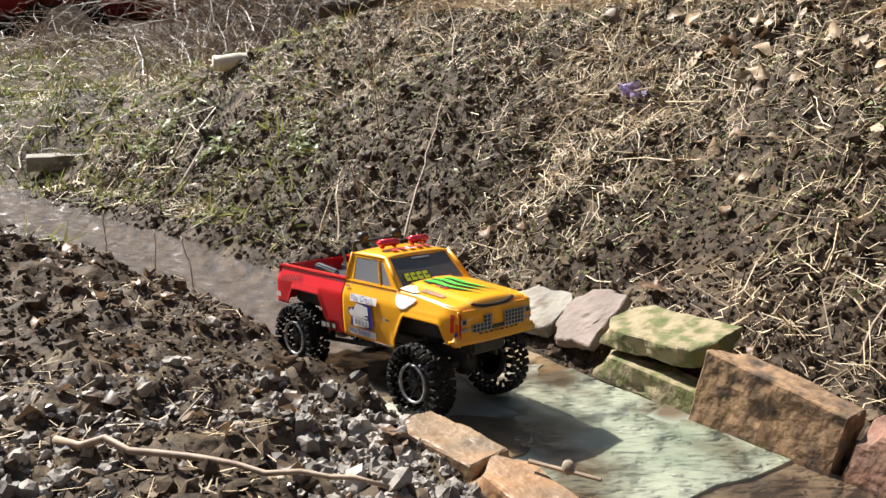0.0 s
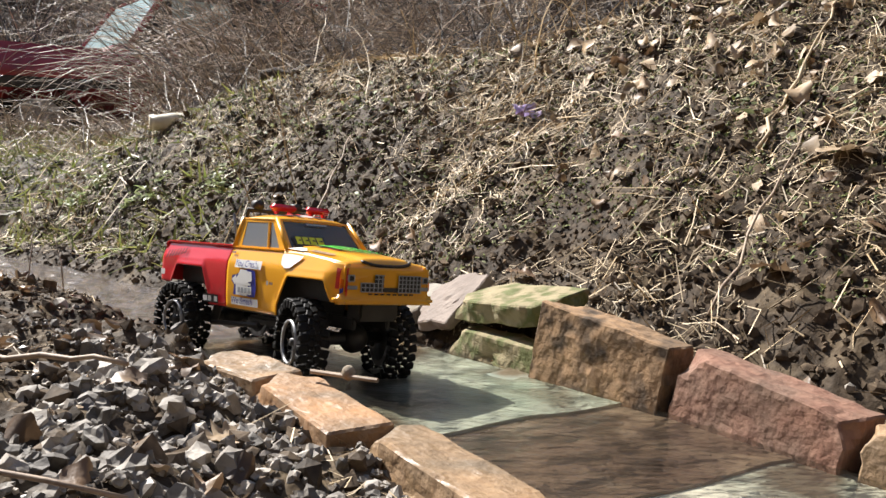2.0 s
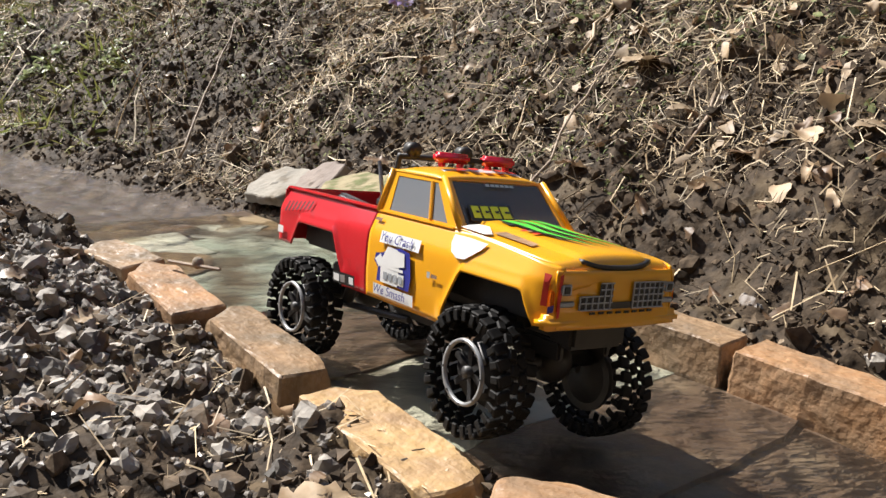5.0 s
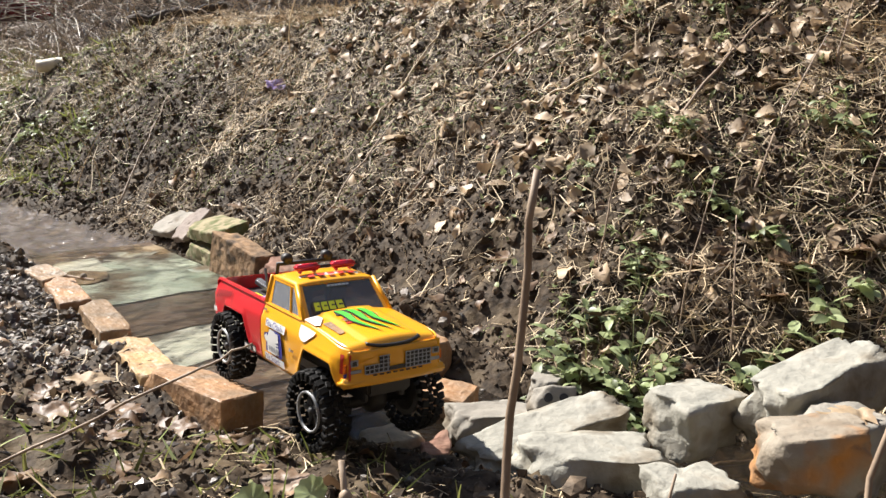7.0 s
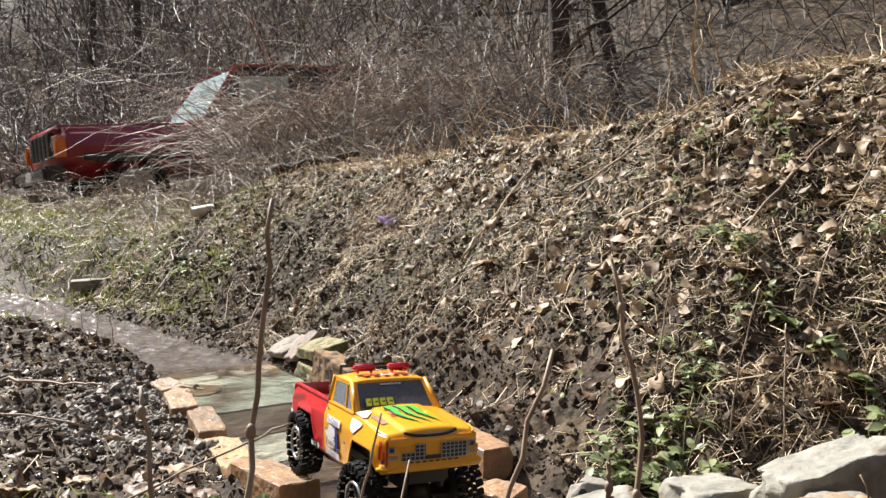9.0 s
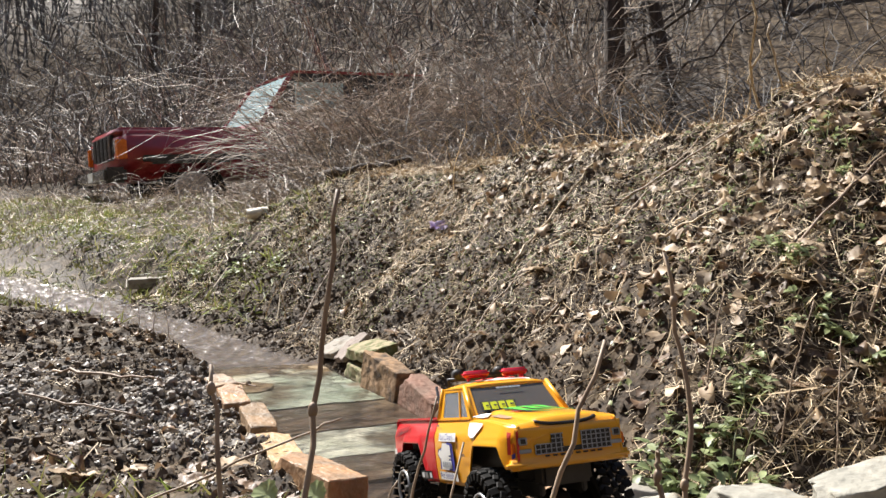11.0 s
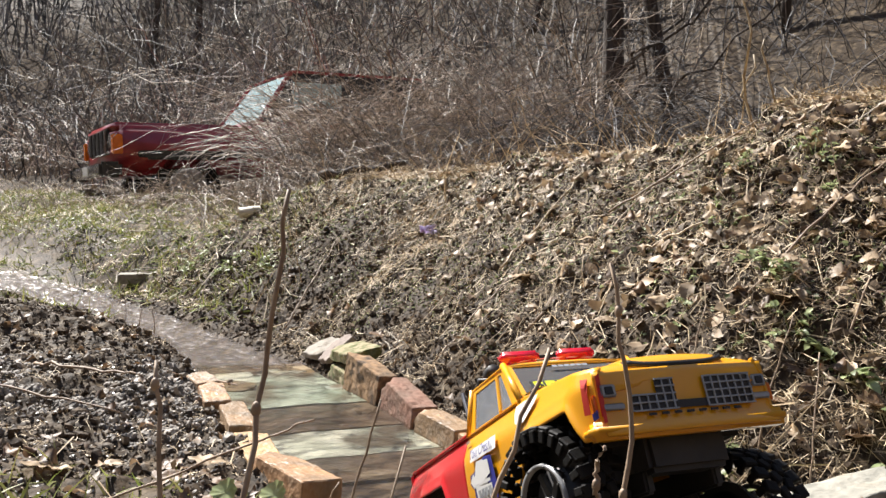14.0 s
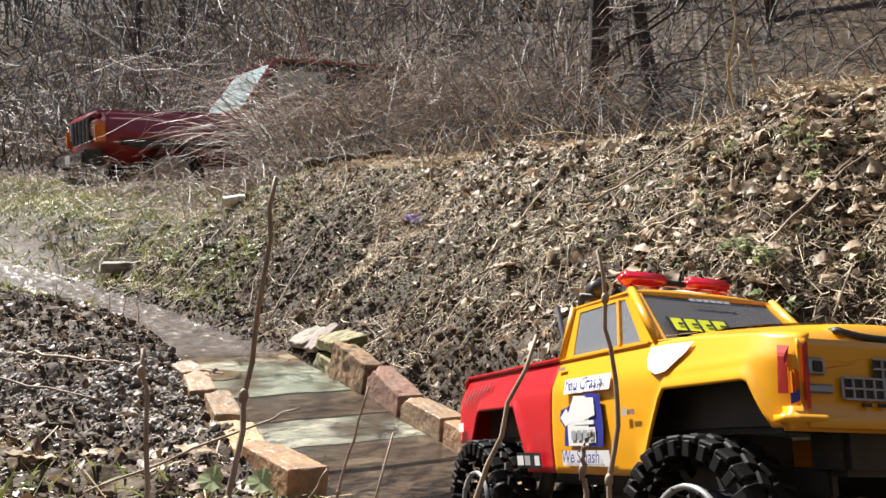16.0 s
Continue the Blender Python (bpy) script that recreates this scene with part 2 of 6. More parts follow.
for m in (BRICK_ORANGE, BRICK_TAN, BRICK_BUFF):
    wet_patches(m, 12.0, 0.45, 0.95)

# ---- ground ----
# x, y, water level, half width, shelf before the bank, height of the bank, slope of the low side
CREEK = [(7.0, -1.4, -0.2, 0.1, 0.02, 1.3, 0.3), (2.2, 0.08, 0.04, 0.09, 0.02, 1.16, 0.3), (1.45, 0.28, 0.07, 0.1, 0.03, 1.08, 0.3), (1.12, 0.38, 0.08, 0.17, 0.1, 1.02, 0.25), (0.88, 0.52, 0.1, 0.23, 0.13, 0.92, 0.12),
         (0.6, 0.82, 0.125, 0.24, 0.14, 0.87, 0.06), (0.35, 1.1, 0.148, 0.24, 0.14, 0.85, 0.06), (0.1, 1.43, 0.155, 0.2, 0.13, 0.8, 0.05), (-0.32, 1.88, 0.16, 0.15, 0.17, 0.75, 0.1), (-0.9, 2.4, 0.18, 0.15, 0.2, 0.7, 0.2),
         (-1.65, 2.98, 0.205, 0.15, 0.26, 0.45, 0.16), (-2.6, 3.5, 0.24, 0.18, 0.3, 0.3, 0.1), (-4.2, 4.2, 0.33, 0.22, 0.5, 0.25, 0.08), (-40.0, 20.0, 2.0, 0.5, 0.5, 0.3, 0.05)]


def lattice(ix, iy, seed):
    h = (ix.astype(np.int64) * 374761393 + iy.astype(np.int64) * 668265263 + seed * 1442695041) & 0x7FFFFFFF
    h = ((h ^ (h >> 13)) * 1274126177) & 0x7FFFFFFF
    return ((h ^ (h >> 16)) & 0xFFFF) / 65535.0


def noise2(x, y, seed=0):
    fx, fy = np.floor(x), np.floor(y)
    u, v = x - fx, y - fy
    u, v = u * u * (3 - 2 * u), v * v * (3 - 2 * v)
    a, b, c, d = lattice(fx, fy, seed), lattice(fx + 1, fy, seed), lattice(fx, fy + 1, seed), lattice(fx + 1, fy + 1, seed)
    return (a * (1 - u) + b * u) * (1 - v) + (c * (1 - u) + d * u) * v - 0.5


def fbm(x, y, octaves=4, seed=0):
    return sum(noise2(x * 2 ** k + 7.3 * k, y * 2 ** k + 3.1 * k, seed + k) / 2 ** k for k in range(octaves))


def creek(x, y):
    """Signed distance from the creek's middle (positive on the high bank's side) and the creek's values there."""
    best = np.full(x.shape, 1e9)
    out = [np.zeros(x.shape) for _ in range(6)]
    for a, b in zip(CREEK, CREEK[1:]):
        dx, dy = b[0] - a[0], b[1] - a[1]
        f = np.clip(((x - a[0]) * dx + (y - a[1]) * dy) / (dx * dx + dy * dy), 0, 1)
        d = np.hypot(x - a[0] - f * dx, y - a[1] - f * dy)
        near = d < best
        best = np.where(near, d, best)
        side = np.where(dx * (y - a[1]) - dy * (x - a[0]) < 0, 1.0, -1.0)
        for k, v in enumerate((side, *(a[i] + f * (b[i] - a[i]) for i in range(2, 7)))):
            out[k] = np.where(near, v, out[k])
    return best * out[0], out[1:]


def heights(x, y, fine=True):
    x, y = np.asarray(x, float), np.asarray(y, float)
    d, (zw, w, shelf, high, low) = creek(x, y)
    edge = 0.03 * fbm(x * 7, y * 7, 3, 5)
    a = np.abs(d) + edge
    u = np.maximum(0, a - w)
    bank = np.maximum(0, u - shelf)
    right = 0.045 * np.minimum(1, u / 0.06) + 0.93 * np.minimum(bank, high) + 0.14 * np.clip(bank - high, 0, 6) + 0.8 * np.clip(bank - high - 5, 0, 60)
    left = 0.012 * np.minimum(1, u / 0.04) + low * np.minimum(u, 0.9) + 0.04 * np.clip(u - 0.9, 0, 8) + 0.8 * np.clip(u - 6, 0, 60)
    z = zw - 0.035 * np.clip((w - a) / 0.06, 0, 1) + np.where(d > 0, right, left)
    dry = np.clip((a - w) / 0.05, 0, 1)
    far = np.clip(np.hypot(x, y - 1) / 6, 0, 1)
    z = z + dry * (0.07 * fbm(x * 2.3, y * 2.3, 3, 11) * np.where(d > 0, 1, 0.5) + 0.3 * far * fbm(x * 0.4, y * 0.4, 3, 21))
    if fine:
        z = z + (0.25 + 0.75 * dry) * (0.026 * fbm(x * 12, y * 12, 3, 31) * np.where(d > 0, 1.4, 1.6) + np.where(d > 0, 0.016, 0.011) * fbm(x * 38, y * 38, 3, 41) - np.where(d > 0, 0.016, 0.008) * np.clip(fbm(x * 9, y * 9, 3, 47) - 0.18, 0, 1))
    return z


def add_mesh(name, verts, faces, mat, smooth=True):
    """A mesh object from arrays of places and of triangles or quads."""
    verts, faces = np.asarray(verts, np.float32), np.asarray(faces, np.int32)
    me = bpy.data.meshes.new(name)
    k = faces.shape[1]
    me.vertices.add(len(verts))
    me.vertices.foreach_set("co", verts.ravel())
    me.loops.add(faces.size)
    me.loops.foreach_set("vertex_index", faces.ravel())
    me.polygons.add(len(faces))
    me.polygons.foreach_set("loop_start", np.arange(0, faces.size, k, dtype=np.int32))
    me.polygons.foreach_set("use_smooth", np.full(len(faces), smooth))
    me.update()
    me.validate()
    me.materials.append(mat)
    return new(name, me)


def axis_steps(a, b, fine, reach):
    mid = np.arange(a, b, fine)
    out = [fine]
    while sum(out) < reach:
        out.append(out[-1] * 1.16)
    s = np.cumsum(out)
    return np.concatenate([a - s[::-1], mid, mid[-1] + s])


def sheet_faces(nx, ny):
    i, j = np.meshgrid(np.arange(nx - 1), np.arange(ny - 1), indexing="ij")
    k = i * ny + j
    return np.stack([k, k + ny, k + ny + 1, k + 1], -1).reshape(-1, 4)


gx, gy = axis_steps(-1.5, 2.5, 0.0115, 60), axis_steps(-1.2, 3.3, 0.0115, 60)
GX, GY = np.meshgrid(gx, gy, indexing="ij")
tagged(add_mesh("ground", np.stack([GX, GY, heights(GX, GY)], -1).reshape(-1, 3), sheet_faces(len(gx), len(gy)), SOIL),
       "dark wet soil of a creek bank with clods and litter", "ground", kind="structure")


def ribbon(name, rows, mat, across=56, step=0.008, waves=0.003):
    """Water in a strip along rows of (x, y, z, half width)."""
    pts = []
    for a, b in zip(rows, rows[1:]):
        m = max(1, int(math.hypot(b[0] - a[0], b[1] - a[1]) / step))
        pts += [[p + (q - p) * k / m for p, q in zip(a, b)] for k in range(m)]
    pts = np.array(pts)
    for _ in range(6):
        pts[1:-1] = (pts[:-2] + 2 * pts[1:-1] + pts[2:]) / 4
    t = np.gradient(pts[:, :2], axis=0)
    t /= np.linalg.norm(t, axis=1)[:, None]
    s = np.linspace(-1, 1, across)
    x = pts[:, 0:1] - t[:, 1:2] * s * pts[:, 3:4]
    y = pts[:, 1:2] + t[:, 0:1] * s * pts[:, 3:4]
    z = pts[:, 2:3] + 0.0035 * fbm(x * 9, y * 9, 2, 3) + waves * fbm(x * 27 + y * 9, y * 27 - x * 9, 2, 8) + 0.0 * s
    return tagged(add_mesh(name, np.stack([x, y, z], -1).reshape(-1, 3), sheet_faces(len(pts), across), mat), "shallow muddy creek water with sparkling ripples", "water", kind="structure")


ribbon("water", [(c[0], c[1], c[2] + 0.006, c[3] + 0.09) for c in CREEK[7:13]], WATER, waves=0.012)
ribbon("water_pool", [(c[0], c[1], c[2] + 0.004, c[3] + 0.08) for c in CREEK[:4]] + [(0.93, 0.46, 0.092, 0.22)], POOL_WATER)


# ---- scattered litter ----
rng = np.random.default_rng(7)


def slope_frames(x, y):
    e = 0.02
    z = heights(x, y)
    nx = -(heights(x + e, y, False) - heights(x - e, y, False)) / (2 * e)
    ny = -(heights(x, y + e, False) - heights(x, y - e, False)) / (2 * e)
    nrm = np.stack([nx, ny, np.ones_like(nx)], -1)
    return np.stack([x, y, z], -1), nrm / np.linalg.norm(nrm, axis=1)[:, None]


def scatter(name, shapes, at, nrm, sizes, mat, label, category, tilt=0.3, smooth=False, lift=0.0, tags=True):
    """Many copies of a few shapes, joined: places, the ground's normals, and sizes (n, 3)."""
    n = len(at)
    nrm = nrm + rng.normal(0, tilt, (n, 3))
    nrm /= np.linalg.norm(nrm, axis=1)[:, None]
    ref = rng.normal(0, 1, (n, 3))
    ax = np.cross(ref, nrm)
    ax /= np.linalg.norm(ax, axis=1)[:, None]
    ay = np.cross(nrm, ax)
    pick = rng.integers(0, len(shapes), n)
    V, T, base = [], [], 0
    for k, (sv, st) in enumerate(shapes):
        i = np.where(pick == k)[0]
        p = sv[None] * sizes[i][:, None]
        w = at[i][:, None] + p[..., 0:1] * ax[i][:, None] + p[..., 1:2] * ay[i][:, None] + (p[..., 2:3] + lift) * nrm[i][:, None]
        V.append(w.reshape(-1, 3))
        T.append((st[None] + (base + np.arange(len(i)) * len(sv))[:, None, None]).reshape(-1, 3))
        base += len(i) * len(sv)
    ob = add_mesh(name, np.concatenate(V), np.concatenate(T), mat, smooth)
    return tagged(ob, label, category, kind="stuff") if tags else ob


def lump(seed, sub, rough):
    bm = bmesh.new()
    bmesh.ops.create_icosphere(bm, subdivisions=sub, radius=1)
    for v in bm.verts:
        v.co *= 1 + rough * noise.noise(v.co * 1.3 + Vector((seed * 9.1, seed, 0))) + 0.5 * rough * noise.noise(v.co * 3 + Vector((seed * 3.7, 5, seed)))
    out = np.array([v.co[:] for v in bm.verts]), np.array([[v.index for v in f.verts] for f in bm.faces])
    bm.free()
    return out


def stalk(bend, segs=3, sides=3, taper=0.7):
    """A thin stalk along x, one long, radius 1 in y and z (scaled by the sizes)."""
    v, t = [], []
    for i in range(segs + 1):
        f = i / segs
        for k in range(sides):
            a = 2 * math.pi * k / sides
            r = 1 - (1 - taper) * f
            v.append((f - 0.5, r * math.cos(a) + bend * 10 * (f * (1 - f)) * 4, r * math.sin(a) + 1))
    for i in range(segs):
        for k in range(sides):
            a, b = i * sides + k, i * sides + (k + 1) % sides
            t += [(a, a + sides, b), (b, a + sides, b + sides)]
    return np.array(v), np.array(t)


def leaf_shape(seed, lobes=4, curl=0.5, width=0.5):
    """A lobed leaf along x, one long, curled up at its edges."""
    r = random.Random(seed)
    n, v, t = 7, [], []
    tw = r.uniform(-0.6, 0.6)
    for i in range(n + 1):
        f = i / n
        w = width * math.sin(math.pi * min(1, f * 0.93 + 0.04)) ** 0.7 * (1 - 0.33 * abs(math.sin(f * lobes * math.pi))) + 0.01
        bend = curl * 0.35 * math.sin(math.pi * f + tw)
        for s in (-1, 0, 1):
            v.append((f - 0.5, s * w, bend + curl * (s * w) ** 2 * (1.2 + tw * s) + 0.05 * r.uniform(-1, 1)))
    for i in range(n):
        for k in range(2):
            a = i * 3 + k
            t += [(a, a + 3, a + 1), (a + 1, a + 3, a + 4)]
    return np.array(v), np.array(t)


def blade_leaf(curl=0.3):
    v, t = [], []
    for i in range(5):
        f = i / 4
        w = 0.3 * math.sin(math.pi * (f * 0.92 + 0.04))
        for s in (-1, 0, 1):
            v.append((f, s * w, curl * f * f * -0.6 + 0.25 * abs(s) * w))
    for i in range(4):
        for k in range(2):
            a = i * 3 + k
            t += [(a, a + 3, a + 1), (a + 1, a + 3, a + 4)]
    return np.array(v), np.array(t)


def spread(n, x0, x1, y0, y1, keep):
    """Up to n random places in a box for which keep(x, y, signed distance, edge distance) says yes."""
    x, y = rng.uniform(x0, x1, n), rng.uniform(y0, y1, n)
    d, (zw, w, *_) = creek(x, y)
    k = keep(x, y, d, np.abs(d) - w)
    return x[k], y[k]


def even(n, a, b, *rest):
    return np.stack([rng.uniform(a, b, n), *(rng.uniform(p, q, n) for p, q in rest)], -1)


CLODS = [lump(k, 1, 0.7) for k in range(5)]
STONES = [lump(k + 20, 1, 0.55) for k in range(6)]
ROUND_STONES = [lump(k + 20, 2, 0.8) for k in range(8)]
LEAVES = [leaf_shape(k, 2 + k % 4, 0.06 + 0.13 * k, 0.3 + 0.05 * k) for k in range(6)]
BLADES = [blade_leaf(c) for c in (0.2, 0.6, 1.0)]

x, y = spread(21000, -1.9, 2.5, -1.1, 3.6, lambda x, y, d, e: (e > 0.0) & ((d > 0) | (rng.random(len(x)) < 0.7)) & (fbm(x * 3, y * 3, 2, 77) > -0.25))
at, nr = slope_frames(x, y)
s = rng.gamma(2.0, 0.0032, len(x))[:, None] + 0.003
scatter("soil_clods", CLODS, at, nr, np.clip(s, 0, 0.016) * rng.uniform(0.6, 1.3, (len(x), 3)), CLOD, "crumbly clods of dark wet soil on the bank", "soil")
CRUMBS = []
for k in range(6):
    cr = np.array([(1, 0, 0), (-1, 0, 0), (0, 1, 0), (0, -1, 0), (0, 0, 1), (0, 0, -1)], float)
    CRUMBS.append((cr * rng.uniform(0.6, 1.3, (6, 1)) + rng.normal(0, 0.18, (6, 3)), np.array([(0, 2, 4), (2, 1, 4), (1, 3, 4), (3, 0, 4), (2, 0, 5), (1, 2, 5), (3, 1, 5), (0, 3, 5)])))
x, y = spread(135000, -1.6, 2.5, -0.9, 3.4, lambda x, y, d, e: (e > 0.0) & ((d > 0) | (rng.random(len(x)) < 0.7)) & (fbm(x * 5, y * 5, 2, 79) > -0.35))
at, nr = slope_frames(x, y)
s = rng.gamma(2.0, 0.0013, len(x))[:, None] + 0.0015
scatter("soil_crumbs", CRUMBS, at, nr, np.clip(s, 0, 0.009) * rng.uniform(0.6, 1.4, (len(x), 3)), CLOD, "fine crumbs of dark soil on the bank", "soil", tilt=0.8)

STALKS = [stalk(b, 2) for b in (0.0, 0.6, -0.8, 1.5, -2.0)]
FIBRES = [(np.array([(f - 0.5, w * (1 - 0.4 * f) + c * 4 * f * (1 - f), 0.8 + 0.8 * q * (f - 0.5)) for f in (0, 0.5, 1) for w in (-1, 1)]), np.array([(0, 2, 1), (1, 2, 3), (2, 4, 3), (3, 4, 5)])) for c, q in ((0, 2), (5, -3), (-7, 4), (14, 0), (-20, -2))]
CHIPS = [(np.array([(-0.5, -0.3 * w, 0), (0.0, -0.45 * w, 0.25), (0.5, -0.1, 0.0), (0.5, 0.25 * w, 0.1), (0.05, 0.4 * w, 0.2), (-0.5, 0.2, 0.05)]), np.array([(0, 1, 4), (1, 2, 3), (1, 3, 4), (0, 4, 5)])) for w in (0.4, 0.7, 1.0)]


def litter_chance(x, y, e, base, grow):
    return rng.random(len(x)) < np.clip(base + grow * e + 1.3 * fbm(x * 2.2, y * 2.2, 3, 91), 0.05, 1)


x, y = spread(190000, -1.5, 2.7, 0.25, 4.2, lambda x, y, d, e: (d > 0) & (e > 0.06) & litter_chance(x, y, e, 0.08 + 0.5 * np.clip(x - 0.7, 0, 1), 0.95))
at, nr = slope_frames(x, y)
n = len(x)
th = rng.uniform(0.0005, 0.0016, n)
scatter("straw_litter", FIBRES, at, nr, np.stack([rng.gamma(2.0, 0.016, n) + 0.012, th, th], -1), STRAW, "bleached dry straw and stalks lying on the bank", "straw", tilt=0.5, lift=0.005)
x, y = spread(24000, -0.2, 2.9, 0.4, 3.6, lambda x, y, d, e: (d > 0) & (e > 0.12) & litter_chance(x, y, e, -0.3 + 0.3 * (x > 1.3), 0.5))
at, nr = slope_frames(x, y)
n = len(x)
th = rng.uniform(0.0007, 0.0019, n)
scatter("coarse_stalks", STALKS, at, nr, np.stack([rng.gamma(3, 0.03, n) + 0.03, th, th], -1), STRAW, "broken pale stalks in a loose mat", "straw", tilt=0.25, lift=0.012)
x, y = spread(95000, -1.9, 2.7, -1.0, 4.0, lambda x, y, d, e: (e > 0.03) & np.where(d > 0, litter_chance(x, y, e, 0.12, 0.6), rng.random(len(x)) < 0.2))
at, nr = slope_frames(x, y)
scatter("litter_flakes", CHIPS, at, nr, even(len(x), 0.0025, 0.01, (0.002, 0.007), (0.002, 0.007)), LEAF_PALE, "small flakes of broken leaves and bark", "litter", tilt=0.45, lift=0.004)

x, y = spread(14000, -1.6, 1.6, -1.2, 2.6, lambda x, y, d, e: (d < 0) & (e > 0.02) & (fbm(x * 2.2, y * 2.2, 2, 97) > -0.1))
at, nr = slope_frames(x, y)
n = len(x)
th = rng.uniform(0.0005, 0.0014, n)
scatter("dry_grass_litter", FIBRES, at, nr, np.stack([rng.gamma(2, 0.016, n) + 0.01, th, th], -1), STRAW, "short dry stalks strewn on the muddy low bank", "straw", tilt=0.3, lift=0.004)

x, y = spread(21000, -1.0, 3.2, 0.3, 4.2, lambda x, y, d, e: (d > 0) & (e > 0.12) & (rng.random(len(x)) < np.clip(-0.03 + (0.42 + 0.7 * fbm(x * 2.5, y * 2.5, 2, 93)) * (e + 0.1 + 0.25 * (x > 1.3)) * np.clip(x - 0.35, 0.02, 1.4), 0, 0.9)))
at, nr = slope_frames(x, y)
scatter("leaf_litter", LEAVES, at, nr, even(len(x), 0.018, 0.065, (0.018, 0.06), (0.02, 0.07)), LEAF_PALE, "curled pale brown dead leaves littering the bank", "leaves", tilt=0.45, smooth=True, lift=0.004)
x, y = spread(6500, -1.0, 3.2, -1.0, 4.0, lambda x, y, d, e: (e > 0.05) & (rng.random(len(x)) < np.where(d > 0, np.clip(0.08 + 0.3 * x, 0.03, 0.45), 0.35)))
at, nr = slope_frames(x, y)
scatter("brown_leaf_litter", LEAVES, at, nr, even(len(x), 0.015, 0.05, (0.02, 0.05), (0.03, 0.07)), LEAF, "crumpled dark brown dead leaves on wet soil", "leaves", tilt=0.5, smooth=True, lift=0.004)


def gravel_keep(x, y, d, e):
    c = np.hypot((x + 0.03) / 0.5, (y - 0.86) / 0.44)
    return (d < 0) & (e > 0.0) & (rng.random(len(x)) < np.clip(1.3 - c, 0, 1)) & (fbm(x * 5, y * 5, 2, 55) > -0.12)


x, y = spread(19000, -1.2, 0.7, 0.15, 1.7, gravel_keep)
at, nr = slope_frames(x, y)
s = (rng.gamma(2.2, 0.0022, len(x)) + 0.002)[:, None] * rng.uniform(0.65, 1.25, (len(x), 3))
scatter("gravel", ROUND_STONES, at, nr, np.minimum(s, 0.014), PEBBLE, "pale grey angular gravel on wet mud", "gravel", tilt=0.6, lift=0.001)
x, y = spread(9000, -0.7, 1.1, -0.7, 1.2, lambda x, y, d, e: (d < 0) & (e > 0.02) & (rng.random(len(x)) < 0.45 + fbm(x * 4, y * 4, 2, 57)))
at, nr = slope_frames(x, y)
s = (rng.gamma(2.5, 0.0013, len(x)) + 0.002)[:, None] * rng.uniform(0.6, 1.25, (len(x), 3))
scatter("muddy_gravel", STONES, at, nr, np.minimum(s, 0.011), WET_PEBBLE, "dark wet gravel pressed into mud", "gravel", tilt=0.6)
x, y = spread(3600, -2.2, 2.2, -1.0, 4.2, lambda x, y, d, e: (e > -0.03) & (e < 0.25))
at, nr = slope_frames(x, y)
s = (rng.gamma(2.5, 0.0016, len(x)) + 0.0015)[:, None] * rng.uniform(0.6, 1.2, (len(x), 3))
scatter("creekside_pebbles", STONES, at, nr, s, PEBBLE, "small wet pebbles along the creek's edge", "gravel", tilt=0.6)

x, y = spread(110000, -1.9, 2.6, 0.4, 4.2, lambda x, y, d, e: (d > 0) & (e > 0.12) & (fbm(x * 2.7, y * 2.7, 3, 63) > -0.02 - 0.12 * (e > 0.35) - 0.12 * (x < -0.2) - 0.1 * (x > 1.3)))
at, nr = slope_frames(x, y)
scatter("moss_sprigs", CHIPS, at, nr, even(len(x), 0.005, 0.013, (0.004, 0.009), (0.004, 0.012)), MOSS, "olive green moss and seedlings over the soil", "moss", tilt=0.9, lift=0.004)
x, y = spread(20000, -3.0, 3.0, 0.3, 4.6, lambda x, y, d, e: (d > 0) & (e > 0.2) & (fbm(x * 3.1, y * 3.1, 2, 61) > 0.12 - 0.32 * (x > 1.15) - 0.25 * (x < -0.3)))
at, nr = slope_frames(x, y)
scatter("small_weeds", BLADES, at, nr, even(len(x), 0.008, 0.026, (0.012, 0.03), (0.01, 0.03)), GREEN, "tiny green weeds sprouting through the litter", "weeds", tilt=0.9, smooth=True, lift=0.003)

STRIPS = [(np.array([(f, w * (0.3 - 0.25 * f), -0.6 * c * f * f) for f in (0, 0.4, 0.75, 1) for w in (-1, 1)]), np.array([(0, 2, 1), (1, 2, 3), (2, 4, 3), (3, 4, 5), (4, 6, 5), (5, 6, 7)])) for c in (0.2, 0.6, 1.0)]
x, y = spread(60000, -7.5, -0.4, 2.2, 7.5, lambda x, y, d, e: (e > 0.03) & (e < 2.6) & (fbm(x * 2.3, y * 2.3, 2, 67) > -0.35 + 0.2 * (x > -1.0)))
at, nr = slope_frames(x, y)
n = len(x)
scatter("grass_tufts", STRIPS, at, nr, np.stack([rng.uniform(0.03, 0.1, n), rng.uniform(0.01, 0.02, n), rng.uniform(0.03, 0.06, n)], -1), GRASS, "short yellow-green grass beside the creek", "grass", tilt=1.2, smooth=True)
x, y = spread(4200, -0.6, 1.2, -1.1, 0.15, lambda x, y, d, e: (d < 0) & (e > 0.12) & (fbm(x * 2.5, y * 2.5, 2, 69) > -0.02))
at, nr = slope_frames(x, y)
n = len(x)
scatter("near_grass", STRIPS, at, nr, np.stack([rng.uniform(0.02, 0.06, n), rng.uniform(0.005, 0.012, n), rng.uniform(0.02, 0.05, n)], -1), GRASS, "thin mixed green and dry grass on the low bank", "grass", tilt=1.2, smooth=True)


